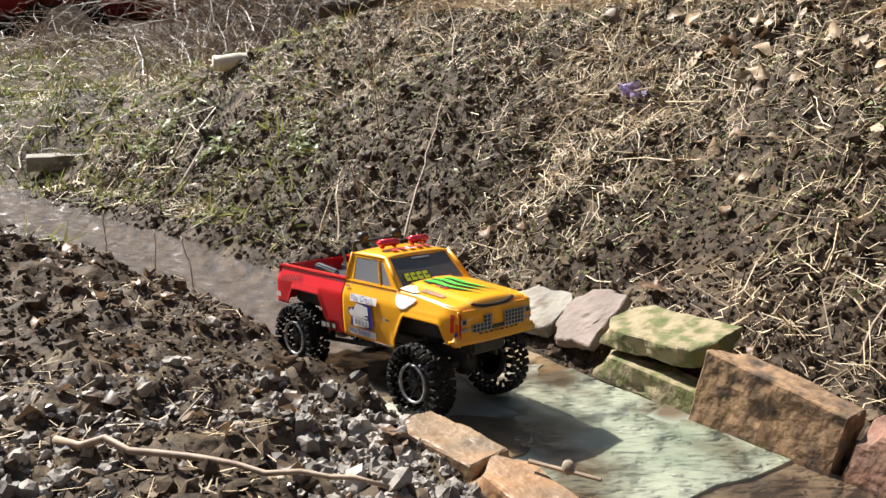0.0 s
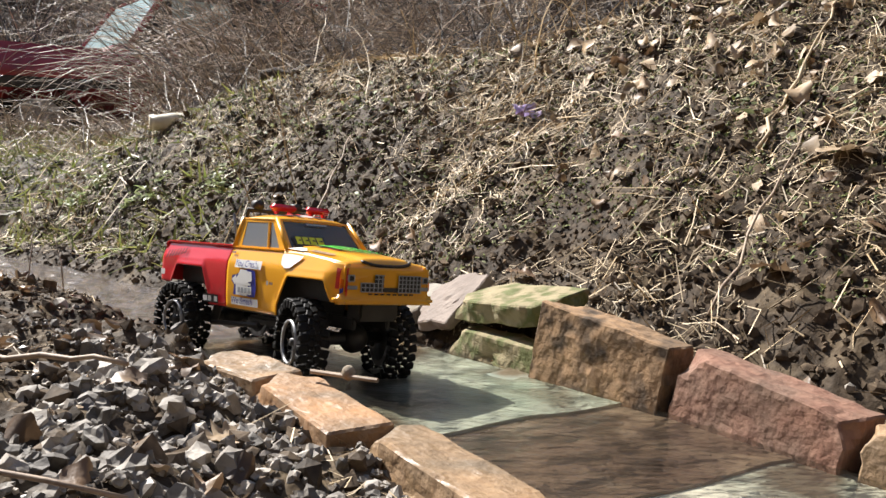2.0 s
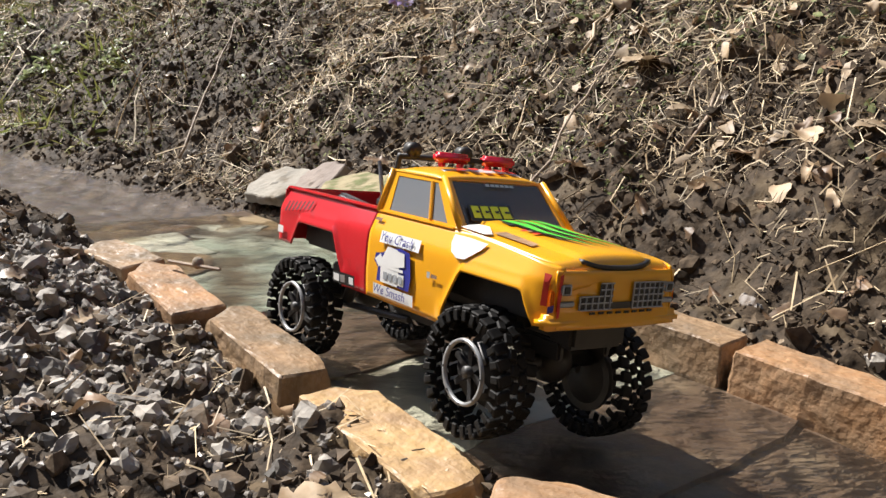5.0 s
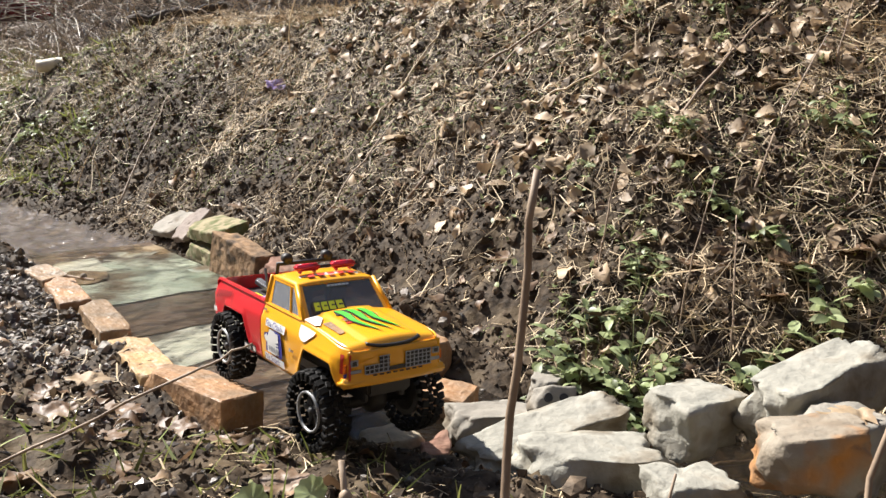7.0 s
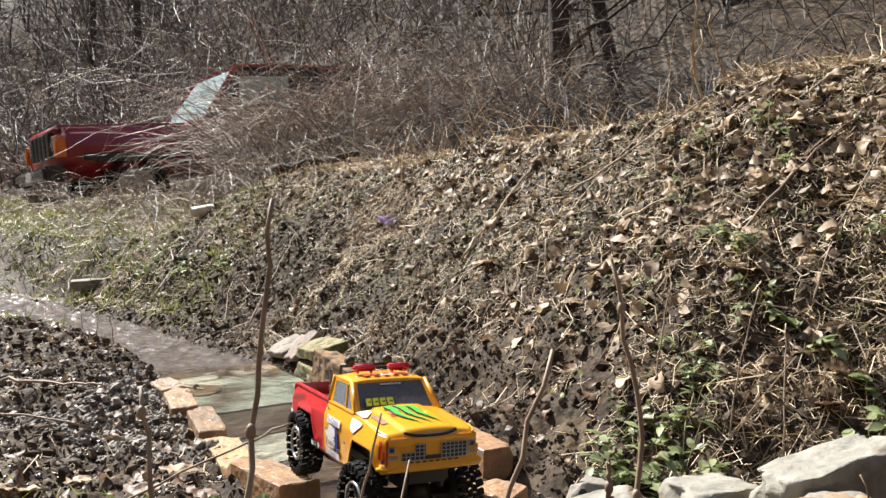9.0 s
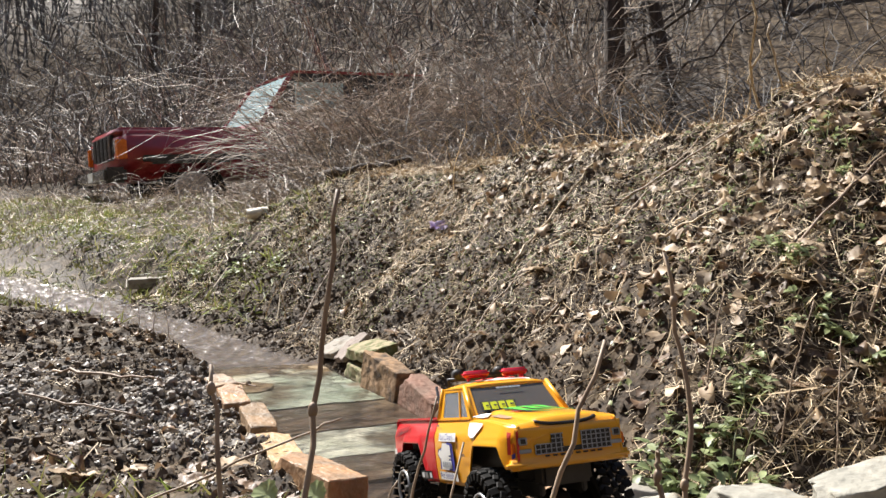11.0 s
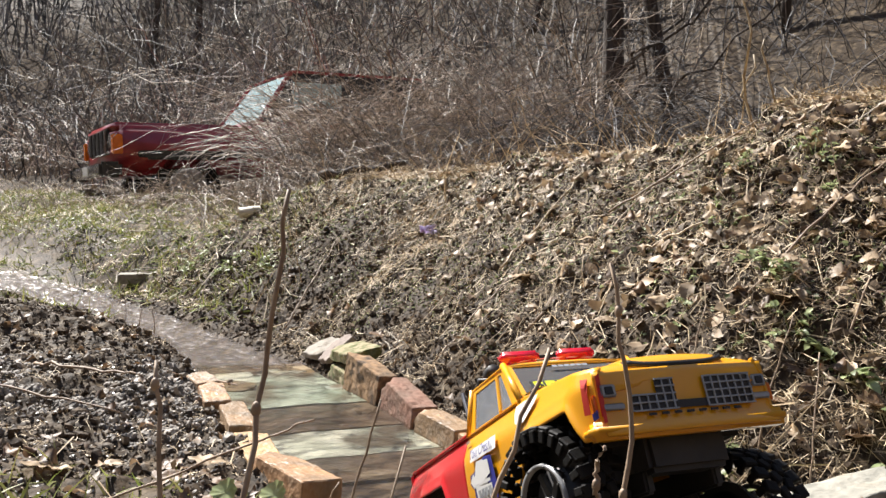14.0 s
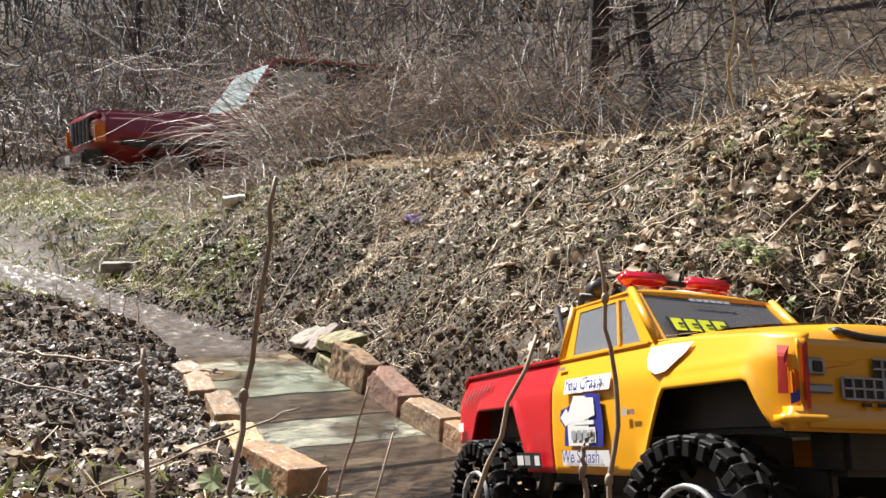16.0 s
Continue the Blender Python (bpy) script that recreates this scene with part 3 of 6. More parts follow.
x, y = spread(26000, -8.5, -0.9, 2.6, 9.0, lambda x, y, d, e: (d > 0) & (e > 0.05) & (fbm(x * 1.7, y * 1.7, 2, 71) > -0.3))
at, nr = slope_frames(x, y)
n = len(x)
th = rng.uniform(0.0012, 0.0032, n)
scatter("meadow_straw", FIBRES, at, nr, np.stack([rng.gamma(2.2, 0.04, n) + 0.03, th, th], -1), STRAW, "flattened dry grass on the flat beside the creek", "straw", tilt=0.5, lift=0.01)


def canes(name, n, box, length, radius, rise, mat, label, category, lean=0.5, segs=6):
    """Arching stems that start on the ground in a box (x0, x1, y0, y1)."""
    x, y = rng.uniform(box[0], box[1], n), rng.uniform(box[2], box[3], n)
    z = heights(x, y, False)
    az, ln = rng.uniform(0, 2 * math.pi, n), rng.uniform(*length, n)
    up = np.clip(rng.normal(rise, 0.25, n), 0.05, 1.5)
    r0 = rng.uniform(*radius, n)
    V = np.zeros((n, segs + 1, 3, 3))
    p = np.stack([x, y, z - 0.03], -1)
    for i in range(segs + 1):
        el = up - lean * 1.9 * i / segs * rng.uniform(0.6, 1.4, n)
        d = np.stack([np.cos(az) * np.cos(el), np.sin(az) * np.cos(el), np.sin(el)], -1)
        sd = np.stack([-np.sin(az), np.cos(az), 0 * az], -1)
        u = np.cross(sd, d)
        rr = (r0 * (1 - 0.8 * i / segs))[:, None]
        for k in range(3):
            a = 2 * math.pi * k / 3
            V[:, i, k] = p + rr * (math.cos(a) * sd + math.sin(a) * u)
        p = p + d * (ln / segs)[:, None]
        az = az + rng.normal(0, 0.25, n)
    one = []
    for i in range(segs):
        for k in range(3):
            a, b = i * 3 + k, i * 3 + (k + 1) % 3
            one += [(a, a + 3, b), (b, a + 3, b + 3)]
    one = np.array(one)
    F = one[None] + (np.arange(n) * (segs + 1) * 3)[:, None, None]
    return tagged(add_mesh(name, V.reshape(-1, 3), F.reshape(-1, 3), mat, False), label, category, kind="stuff")


# The dark twig colour imitates shade among these canes and the hill thicket.
canes("bramble_canes", 1300, (-1.2, 2.6, 4.6, 8.0), (0.5, 1.8), (0.0026, 0.0055), 0.9, SHADED_TWIG, "tangled arching bare bramble canes", "brush", 0.8)
canes("bramble_mound", 1250, (-2.0, 1.0, 6.6, 9.2), (1.2, 3.2), (0.0034, 0.0068), 1.2, TWIG, "high mound of arching bramble canes", "brush", 1.0, 9)
canes("bramble_edge", 700, (-1.5, 0.3, 3.8, 5.4), (0.3, 0.9), (0.0014, 0.0034), 0.9, TWIG, "thin bare stems at the edge of the brush", "brush", 0.6)
canes("bramble_drape", 1300, (-1.95, -0.6, 6.2, 7.8), (1.1, 2.2), (0.0034, 0.006), 1.15, TWIG, "brush grown over a parked car", "brush", 0.9, 8)
canes("bramble_skirt", 420, (-3.1, -1.3, 5.4, 6.6), (0.3, 0.65), (0.0022, 0.0044), 0.8, TWIG, "tangled dry stems hiding the side of a parked car", "brush", 0.8)
canes("hill_thicket", 900, (2.6, 10.0, 5.6, 12.0), (0.6, 2.6), (0.0034, 0.007), 1.1, SHADED_TWIG, "bare brown thicket on the hillside", "brush", 0.8, 8)
canes("roadside_stems", 160, (-4.4, -2.6, 5.2, 6.4), (0.2, 0.55), (0.002, 0.004), 1.1, TWIG, "thin dry stems before a parked car", "brush", 0.5)
canes("crest_stalks", 420, (-0.5, 3.2, 2.2, 4.2), (0.15, 0.6), (0.0012, 0.003), 1.0, STRAW, "dry stalks standing along the crest", "stalks", 0.4)
canes("side_thicket", 1300, (-9.5, -4.8, 9.0, 14.5), (0.8, 2.4), (0.004, 0.008), 0.9, TWIG, "bare brown thicket of thin branches", "brush", 0.9, 8)
canes("understory", 3000, (-12.0, 8.0, 9.0, 20.0), (1.2, 4.5), (0.006, 0.013), 1.2, SHADED_TWIG, "bare saplings and twigs of a winter wood", "brush", 0.7, 8)
canes("pale_saplings", 420, (-6.0, 7.0, 9.0, 15.0), (1.2, 4.2), (0.004, 0.008), 1.3, TWIG, "sunlit bare saplings before the winter wood", "brush", 0.7, 9)
canes("far_wood", 4200, (-28.0, 20.0, 18.0, 38.0), (2.0, 8.0), (0.008, 0.032), 1.35, SHADED_TWIG, "distant leafless winter wood on the hillside", "wood", 0.3)


# ---- channel of bricks and slates ----
def part(name, bm, mat, parent, label="", smooth=False):
    me = bpy.data.meshes.new(name)
    for f in bm.faces:
        f.smooth = smooth
    bm.to_mesh(me)
    bm.free()
    me.materials.append(mat)
    ob = new(name, me)
    ob.parent = parent
    return tagged(ob, label)


def block(L, W, H, seed, wear=0.0034, cuts=11, chips=2):
    """A worn brick from (0, 0, -H) to (L, W, 0): rounded edges, uneven faces and broken corners."""
    r = random.Random(seed)
    bm = bmesh.new()
    bmesh.ops.create_cube(bm, size=1, matrix=Matrix.Translation((L / 2, W / 2, -H / 2)) @ Matrix.Diagonal((L, W, H, 1)))
    bmesh.ops.subdivide_edges(bm, edges=bm.edges[:], cuts=cuts, use_grid_fill=True)
    bmesh.ops.bevel(bm, geom=[e for e in bm.edges if len(e.link_faces) == 2 and e.calc_face_angle() > 1], offset=0.0025, segments=1, affect="EDGES")
    corners = [(r.choice((0, L)), r.choice((0, W)), r.choice((0, 0, -H)), r.uniform(0.02, 0.04)) for _ in range(chips)]
    mid = Vector((L / 2, W / 2, -H / 2))
    for v in bm.verts:
        off = noise.noise(v.co * 60 + Vector((seed, 0, 0))) * wear + noise.noise(v.co * 17 + Vector((0, seed, 0))) * wear * 1.3
        v.co += (v.co - mid).normalized() * off
        for cx, cy, cz, cr in corners:
            d = (v.co - Vector((cx, cy, cz))).length
            if d < cr:
                v.co += (mid - v.co).normalized() * (cr - d) * 0.55
    return bm


def along(a, b):
    """The pose at a with x towards b."""
    d = Vector(b) - Vector(a)
    return Matrix.Translation(a) @ Matrix.Rotation(math.atan2(d.y, d.x), 4, "Z") @ Matrix.Rotation(-math.atan2(d.z, math.hypot(d.x, d.y)), 4, "Y"), d.length


def brick(name, a, b, W, H, side, mat, seed, label, roll=0, category="brick", group="", wear=0.0034, chips=3):
    """A brick whose upper inner edge runs from a to b; side -1 puts its width to the right of that way."""
    m, L = along(a, b)
    bm = block(L, W, H, seed, wear, chips=chips)
    if side < 0:
        bmesh.ops.transform(bm, matrix=Matrix.Translation((0, -W, 0)), verts=bm.verts)
    ob = part(name, bm, mat, None, label)
    ob.matrix_world = m @ Matrix.Rotation(radians(roll), 4, "X")
    return tagged(ob, category=category, group=group)


G1 = "bricks along the low side of the channel"
brick("brick", (0.03, 1.165, 0.2), (0.135, 1.045, 0.2), 0.066, 0.09, -1, BRICK_TAN, 1, "broken tan brick half buried in gravel", 8, group=G1, chips=4)
brick("brick", (0.142, 1.042, 0.2), (0.262, 0.852, 0.187), 0.07, 0.09, -1, BRICK_ORANGE, 2, "worn orange brick with a rusty bolt on it", 4, group=G1)
brick("brick", (0.29, 0.872, 0.182), (0.415, 0.682, 0.168), 0.07, 0.09, -1, BRICK_TAN, 3, "brown and tan brick with chipped corners", -2, group=G1, chips=4)
brick("brick", (0.44, 0.66, 0.166), (0.565, 0.472, 0.153), 0.074, 0.09, -1, BRICK_BUFF, 4, "buff yellow brick edging the water channel", 3, group=G1)
brick("brick", (0.59, 0.43, 0.183), (0.762, 0.27, 0.186), 0.084, 0.125, -1, BRICK_ORANGE, 5, "orange-brown brick at the channel's end", -3, group=G1, chips=3)
G2 = "bricks along the bank side of the channel"
brick("brick", (0.438, 1.28, 0.276), (0.588, 1.122, 0.236), 0.062, 0.15, 1, BRICK_ROUGH, 6, "upright brick with a rough mortar-crusted face", 0, group=G2, wear=0.004)
brick("brick", (0.6, 1.112, 0.236), (0.735, 0.932, 0.195), 0.075, 0.13, 1, BRICK_RED, 7, "dull red brick with a broken corner", 0, group=G2, chips=4)
brick("brick", (0.745, 0.922, 0.193), (0.878, 0.775, 0.182), 0.075, 0.12, 1, BRICK_TAN, 8, "tan brick edging the channel below the bank", 0, group=G2)
brick("brick", (0.888, 0.765, 0.18), (1.03, 0.595, 0.166), 0.08, 0.12, 1, BRICK_ORANGE, 9, "orange brick at the channel's bank side", 0, group=G2)
for seed, (a, b, W, H, mat, lab) in enumerate([
        ((0.3, 1.49, 0.252), (0.43, 1.31, 0.262), 0.12, 0.036, MOSSY, "yellow stone slab with green moss"),
        ((0.3, 1.5, 0.205), (0.44, 1.3, 0.2), 0.05, 0.05, MOSSY, "thick mossy yellow stone under the slab"),
        ((0.225, 1.6, 0.2), (0.295, 1.5, 0.21), 0.13, 0.022, PURPLE_STONE, "tilted flat purple-brown stone"),
        ((0.12, 1.72, 0.2), (0.225, 1.605, 0.21), 0.12, 0.025, GREY_STONE, "flat pale grey stone at the water's edge")]):
    brick("stone", a, b, W, H, 1, mat, 30 + seed, lab, (14, 4, 42, 28)[seed], "stone", "stones above the brick edging", wear=0.006, chips=6)


def slate(mat, pts, z, seed, label):
    """A flat slab with an outline of corners, 9 mm thick; z: level and fall along the channel."""
    bm = bmesh.new()
    vs = []
    for (ax, ay), (bx, by) in zip(pts, pts[1:] + pts[:1]):
        for k in range(8):
            f = k / 8
            q = Vector((ax + (bx - ax) * f, ay + (by - ay) * f, 0))
            q += Vector((noise.noise(q * 25 + Vector((seed, 0, 0))), noise.noise(q * 25 + Vector((0, seed, 3))), 0)) * 0.009 + Vector((noise.noise(q * 8 + Vector((seed, 5, 0))), noise.noise(q * 8 + Vector((7, seed, 3))), 0)) * 0.016
            vs.append(bm.verts.new((q.x, q.y, z + 0.085 * (q.y - pts[0][1]) * 0.6)))
    f = bm.faces.new(vs)
    if f.normal.z < 0:
        f.normal_flip()
    g = bmesh.ops.extrude_face_region(bm, geom=[f])
    bmesh.ops.translate(bm, vec=(0, 0, -0.012), verts=[v for v in g["geom"] if isinstance(v, bmesh.types.BMVert)])
    bmesh.ops.recalc_face_normals(bm, faces=bm.faces[:])
    return tagged(part("slate_tile", bm, mat, None, label), category="slate tile", group="slates on the channel's bed")


def across(s):
    """The channel's two edges, s metres down from its head at the first bricks."""
    lx, ly = 0.05 + 0.63 * s, 1.12 - 0.77 * s
    return [(lx, ly), (lx + 0.33, ly + 0.26)]


for k, (s0, s1, z, mat, lab) in enumerate([
        (-0.36, -0.16, 0.156, SLATE_OCHRE, "ochre slate under running water"), (-0.17, 0.06, 0.153, SLATE_GREEN, "pale green slate under running water"),
        (0.05, 0.26, 0.149, SLATE_GREEN, "grey-green slate under running water"), (0.25, 0.5, 0.137, SLATE_BROWN, "dark brown slate under running water"),
        (0.49, 0.72, 0.124, SLATE_PALE, "pale slate with a dark stain under water"), (0.71, 0.9, 0.114, SLATE_BROWN, "brown slate at the channel's lower end"), (0.88, 1.08, 0.1, SLATE_BROWN, "dark brown slate where the channel ends")]):
    slate(mat, across(s0) + across(s1)[::-1], z, k * 3.3, lab)
slate(SLATE_PALE, [(-0.08, 1.3), (0.06, 1.42), (0.16, 1.29), (0.03, 1.18)], 0.157, 40, "small pale slate lying over another")

def slate_piece(mat, s, c, r, z, seed, label):
    """A broken slate with a rounded outline: s down the channel, c across it."""
    (ax, ay), (bx, by) = across(s)
    x, y = ax + (bx - ax) * c, ay + (by - ay) * c
    rr = random.Random(seed)
    slate(mat, [(x + r * k * math.cos(a), y + r * k * math.sin(a)) for a, k in ((i * 0.785, rr.uniform(0.6, 1.25)) for i in range(8))], z, seed, label)


slate_piece(SLATE_PALE, 0.6, 0.35, 0.07, 0.1225, 51, "broken pale slate on a larger one")
slate_piece(SLATE_GREEN, 0.66, 0.72, 0.08, 0.1195, 52, "broken grey-green slate under water")
slate_piece(SLATE_OCHRE, -0.02, 0.2, 0.07, 0.158, 53, "small ochre slate under water")
slate_piece(SLATE_BROWN, 0.17, 0.85, 0.06, 0.151, 54, "broken brown slate at the bricks' foot")
slate_piece(SLATE_PALE, -0.2, 0.7, 0.08, 0.161, 55, "pale slate near the channel's head")

# water that runs thinly over the slates
ribbon("water_over_slates", [(0.02, 1.55, 0.166, 0.2), (0.22, 1.25, 0.163, 0.2), (0.385, 1.06, 0.157, 0.2), (0.6, 0.8, 0.138, 0.2), (0.81, 0.55, 0.12, 0.19), (0.92, 0.42, 0.104, 0.19), (0.98, 0.36, 0.088, 0.17)], THIN_WATER)


def rock(a, size, mat, seed, label, rz=0, tilt=(0, 0), category="rock", group=""):
    bm = bmesh.new()
    bmesh.ops.create_cube(bm, size=2)
    bmesh.ops.subdivide_edges(bm, edges=bm.edges[:], cuts=13, use_grid_fill=True)
    o = Vector((seed * 7.7, seed * 1.3, 0))
    for v in bm.verts:
        p = v.co.copy()
        v.co = p.lerp(p.normalized() * 1.15, 0.34)
        v.co *= 1 + 0.28 * noise.noise(p * 0.9 + o) + 0.12 * noise.noise(p * 2.3 + o)
        v.co.z += 0.1 * noise.noise(p * 1.1 + o * 2)
        v.co *= 1 + 0.06 * noise.noise(p * 5 + o) + 0.03 * noise.noise(p * 11 + o)
        v.co.z = min(v.co.z, 0.85 + 0.22 * p.x * noise.noise(o) + 0.1 * noise.noise(p * 1.7 + o))
        v.co = Vector((v.co.x * size[0], v.co.y * size[1], v.co.z * size[2]))
    ob = part("rock" if category == "rock" else category.replace(" ", "_"), bm, mat, None, label, True)
    ob.matrix_world = pose(*a, tilt[0], tilt[1], rz)
    return tagged(ob, category=category, group=group)


GR = "rocks beside the pool"
rock((1.215, 0.14, 0.16), (0.125, 0.04, 0.038), LIME, 1, "long pale grey limestone rock", 22, (10, -12), group=GR)
rock((1.265, 0.03, 0.165), (0.105, 0.05, 0.046), LIME, 2, "rounded pale limestone rock", 10, group=GR)
rock((1.425, 0.09, 0.225), (0.062, 0.045, 0.046), LIME, 3, "blocky cracked grey limestone rock", 30, group=GR)
rock((1.59, 0.06, 0.275), (0.11, 0.045, 0.055), LIME, 4, "big smooth pale limestone rock", 28, (0, -10), group=GR)
rock((1.37, -0.07, 0.165), (0.05, 0.04, 0.05), LIME, 5, "pale grey limestone rock with brown stains", 15, group=GR)
rock((1.5, -0.12, 0.265), (0.06, 0.04, 0.042), RUST_STONE, 6, "rust-stained brown stone with an orange end", 8, group=GR)
rock((1.565, -0.07, 0.25), (0.06, 0.045, 0.05), GREY_STONE, 7, "cream-grey rock under a dead leaf", 40, group=GR)
rock((1.15, 0.33, 0.1), (0.075, 0.04, 0.045), GREY_STONE, 8, "small dark wet grey rock in the pool", 15, group=GR)
rock((0.97, 0.3, 0.07), (0.045, 0.038, 0.04), CONCRETE, 9, "rough lump of concrete in the creek", 35, group=GR)
rock((0.96, 0.02, 0.095), (0.07, 0.05, 0.035), GREY_STONE, 10, "flat stone awash in shallow water", 60, group=GR)
rock((1.2, -0.09, 0.13), (0.09, 0.03, 0.03), BRICK_RED, 11, "broken reddish stone among dead leaves", 20, group=GR)
rock((1.62, -0.28, 0.22), (0.11, 0.08, 0.06), LIME, 12, "pale flat limestone rock", 50, group=GR)
rock((0.98, -0.12, 0.12), (0.08, 0.04, 0.025), GREY_STONE, 13, "pale stone under the creek's edge", 10, group=GR)
rock((1.27, 0.5, 0.12), (0.05, 0.03, 0.03), GREY_STONE, 14, "small wet grey stone at the bank's foot", 70, group=GR)
rock((1.35, -0.55, 0.24), (0.16, 0.12, 0.09), GREY_STONE, 15, "broad grey rock climbing out of the creek", 30, group=GR)
rock((1.2, -0.38, 0.17), (0.13, 0.11, 0.08), GREY_STONE, 16, "grey rock beside the creek", 70, group=GR)
brick("brick_piece", (1.0, 0.44, 0.132), (1.1, 0.385, 0.127), 0.07, 0.06, 1, BRICK_ORANGE, 60, "broken orange brick lying in the pool", 10, chips=4)
brick("brick_piece", (0.86, 0.16, 0.11), (0.97, 0.13, 0.12), 0.06, 0.06, 1, BRICK_BUFF, 61, "broken buff brick piece in shallow water", 6, chips=4)
brick("brick_piece", (1.02, 0.3, 0.11), (1.03, 0.22, 0.1), 0.05, 0.05, 1, BRICK_RED, 62, "red brick corner standing in water", 0, chips=3)
# a brick with holes: black discs on its face stand for their shaded insides
hb = block(0.075, 0.042, 0.045, 70, 0.003, 6, 3)
holed = part("holed_brick", hb, GREY_STONE, None, "wet grey brick with two round holes", True)
holed.matrix_world = pose(1.215, 0.26, 0.165, 62, 5, 12)
tagged(holed, category="brick")
for k in range(2):
    bm = bmesh.new()
    bmesh.ops.create_cone(bm, cap_ends=True, segments=20, radius1=0.008, radius2=0.0075, depth=0.006, matrix=Matrix.Translation((0.022 + 0.028 * k, 0.021, 0.0005)))
    part("hole", bm, BLACK, holed, "black disc painted as a shaded round hole")
wbk = brick("brick", (-1.75, 3.5, 0.31), (-1.52, 3.6, 0.33), 0.1, 0.06, 1, GREY_STONE, 80, "pale weathered brick lying by the creek", 5)


def tube(pts, r0, r1, sides=8, bm=None):
    """A tube through points, with radii from r0 to r1."""
    bm = bm or bmesh.new()
    pts = [Vector(p) for p in pts]
    rings = []
    for i, p in enumerate(pts):
        d = (pts[min(i + 1, len(pts) - 1)] - pts[max(i - 1, 0)]).normalized()
        a = d.cross(Vector((0.3, 0.2, 1)) if abs(d.z) < 0.9 else Vector((1, 0, 0))).normalized()
        b = d.cross(a)
        r = r0 + (r1 - r0) * i / (len(pts) - 1)
        rings.append([bm.verts.new(p + r * (math.cos(2 * math.pi * k / sides) * a + math.sin(2 * math.pi * k / sides) * b)) for k in range(sides)])
    for u, v in zip(rings, rings[1:]):
        for k in range(sides):
            bm.faces.new((u[k], u[(k + 1) % sides], v[(k + 1) % sides], v[k]))
    bm.faces.new(rings[0][::-1])
    bm.faces.new(rings[-1])
    return bm


def wavy(a, b, n, amp, seed):
    a, b = Vector(a), Vector(b)
    return [a.lerp(b, k / n) + amp * math.sin(math.pi * k / n) * Vector((noise.noise(Vector((k * 0.7, seed, 0))), noise.noise(Vector((k * 0.7, seed, 9))), noise.noise(Vector((k * 0.7, seed, 5))))) for k in range(n + 1)]


def reed(pts, r, label, nodes=()):
    """A dry stem through points from its foot to its tip, with swollen joints."""
    base = Vector(pts[0])
    line = []
    for p, q in zip(pts, pts[1:]):
        line += wavy(Vector(p) - base, Vector(q) - base, 6, 0.006, p[0] * 9)[:-1]
    line.append(Vector(pts[-1]) - base)
    ob = new("dry_stem")
    ob.location = base
    tagged(ob, label, "stem", "dry stems before the camera")
    r *= 0.55
    part("stalk", tube(line, r, r * 0.6), STEM, ob, smooth=True)
    for f in nodes:
        c = line[int(f * (len(line) - 1))]
        bm = bmesh.new()
        bmesh.ops.create_icosphere(bm, subdivisions=2, radius=r * 1.3, matrix=Matrix.Translation(c) @ Matrix.Diagonal((1, 1, 1.6, 1)))
        part("joint", bm, STEM, ob, smooth=True)
    return ob


reed([(1.045, -0.86, 0.25), (1.047, -0.842, 0.45), (1.045, -0.8, 0.56), (1.052, -0.795, 0.667)], 0.0042, "tall straight dry stem with swollen joints", (0.45, 0.65))
reed([(1.252, -0.8, 0.25), (1.25, -0.79, 0.47), (1.252, -0.775, 0.55), (1.236, -0.77, 0.635)], 0.0034, "dark dry stem with a thickened joint", (0.4, 0.55, 0.9))
reed([(1.15, -0.84, 0.28), (1.172, -0.8, 0.475), (1.205, -0.775, 0.585)], 0.0036, "leaning dry stem with a blunt tip", (0.5,))
reed([(1.26, -0.82, 0.28), (1.238, -0.79, 0.5), (1.234, -0.788, 0.52), (1.238, -0.785, 0.535)], 0.0034, "pale snapped stem bent over at its top", (0.6,))
reed([(1.02, -0.9, 0.25), (1.0, -0.83, 0.49), (0.985, -0.815, 0.565)], 0.0036, "thick brown broken stem", (0.95,))
reed([(1.07, -0.85, 0.3), (1.1, -0.8, 0.49), (1.112, -0.79, 0.55)], 0.0018, "thin dry twig leaning over", (0.5,))
reed([(1.09, -0.85, 0.3), (1.128, -0.79, 0.525)], 0.0018, "thin dry straight twig", (0.6,))
reed([(1.06, -0.84, 0.3), (1.075, -0.8, 0.47), (1.09, -0.79, 0.5)], 0.0015, "thin curved dry twig")
reed([(1.1, -0.86, 0.3), (1.115, -0.82, 0.45), (1.14, -0.81, 0.485)], 0.0014, "thin pale twig among the stems")
reed([(1.48, -0.62, 0.3), (1.44, -0.6, 0.42), (1.42, -0.6, 0.475)], 0.0022, "pale short dry stem")
# thin dark twigs standing in the creek
for a, b in (((-0.62, 1.86), (-0.63, 1.9)), ((-0.5, 1.8), (-0.55, 1.84)), ((-0.84, 2.12), (-0.85, 2.14)), ((-1.35, 2.85), (-1.3, 2.85))):
    reed([(*a, 0.12), ((a[0] + b[0]) / 2 + 0.012, a[1], 0.235), (*b, 0.31)], 0.0035, "thin dark twig standing in shallow water")
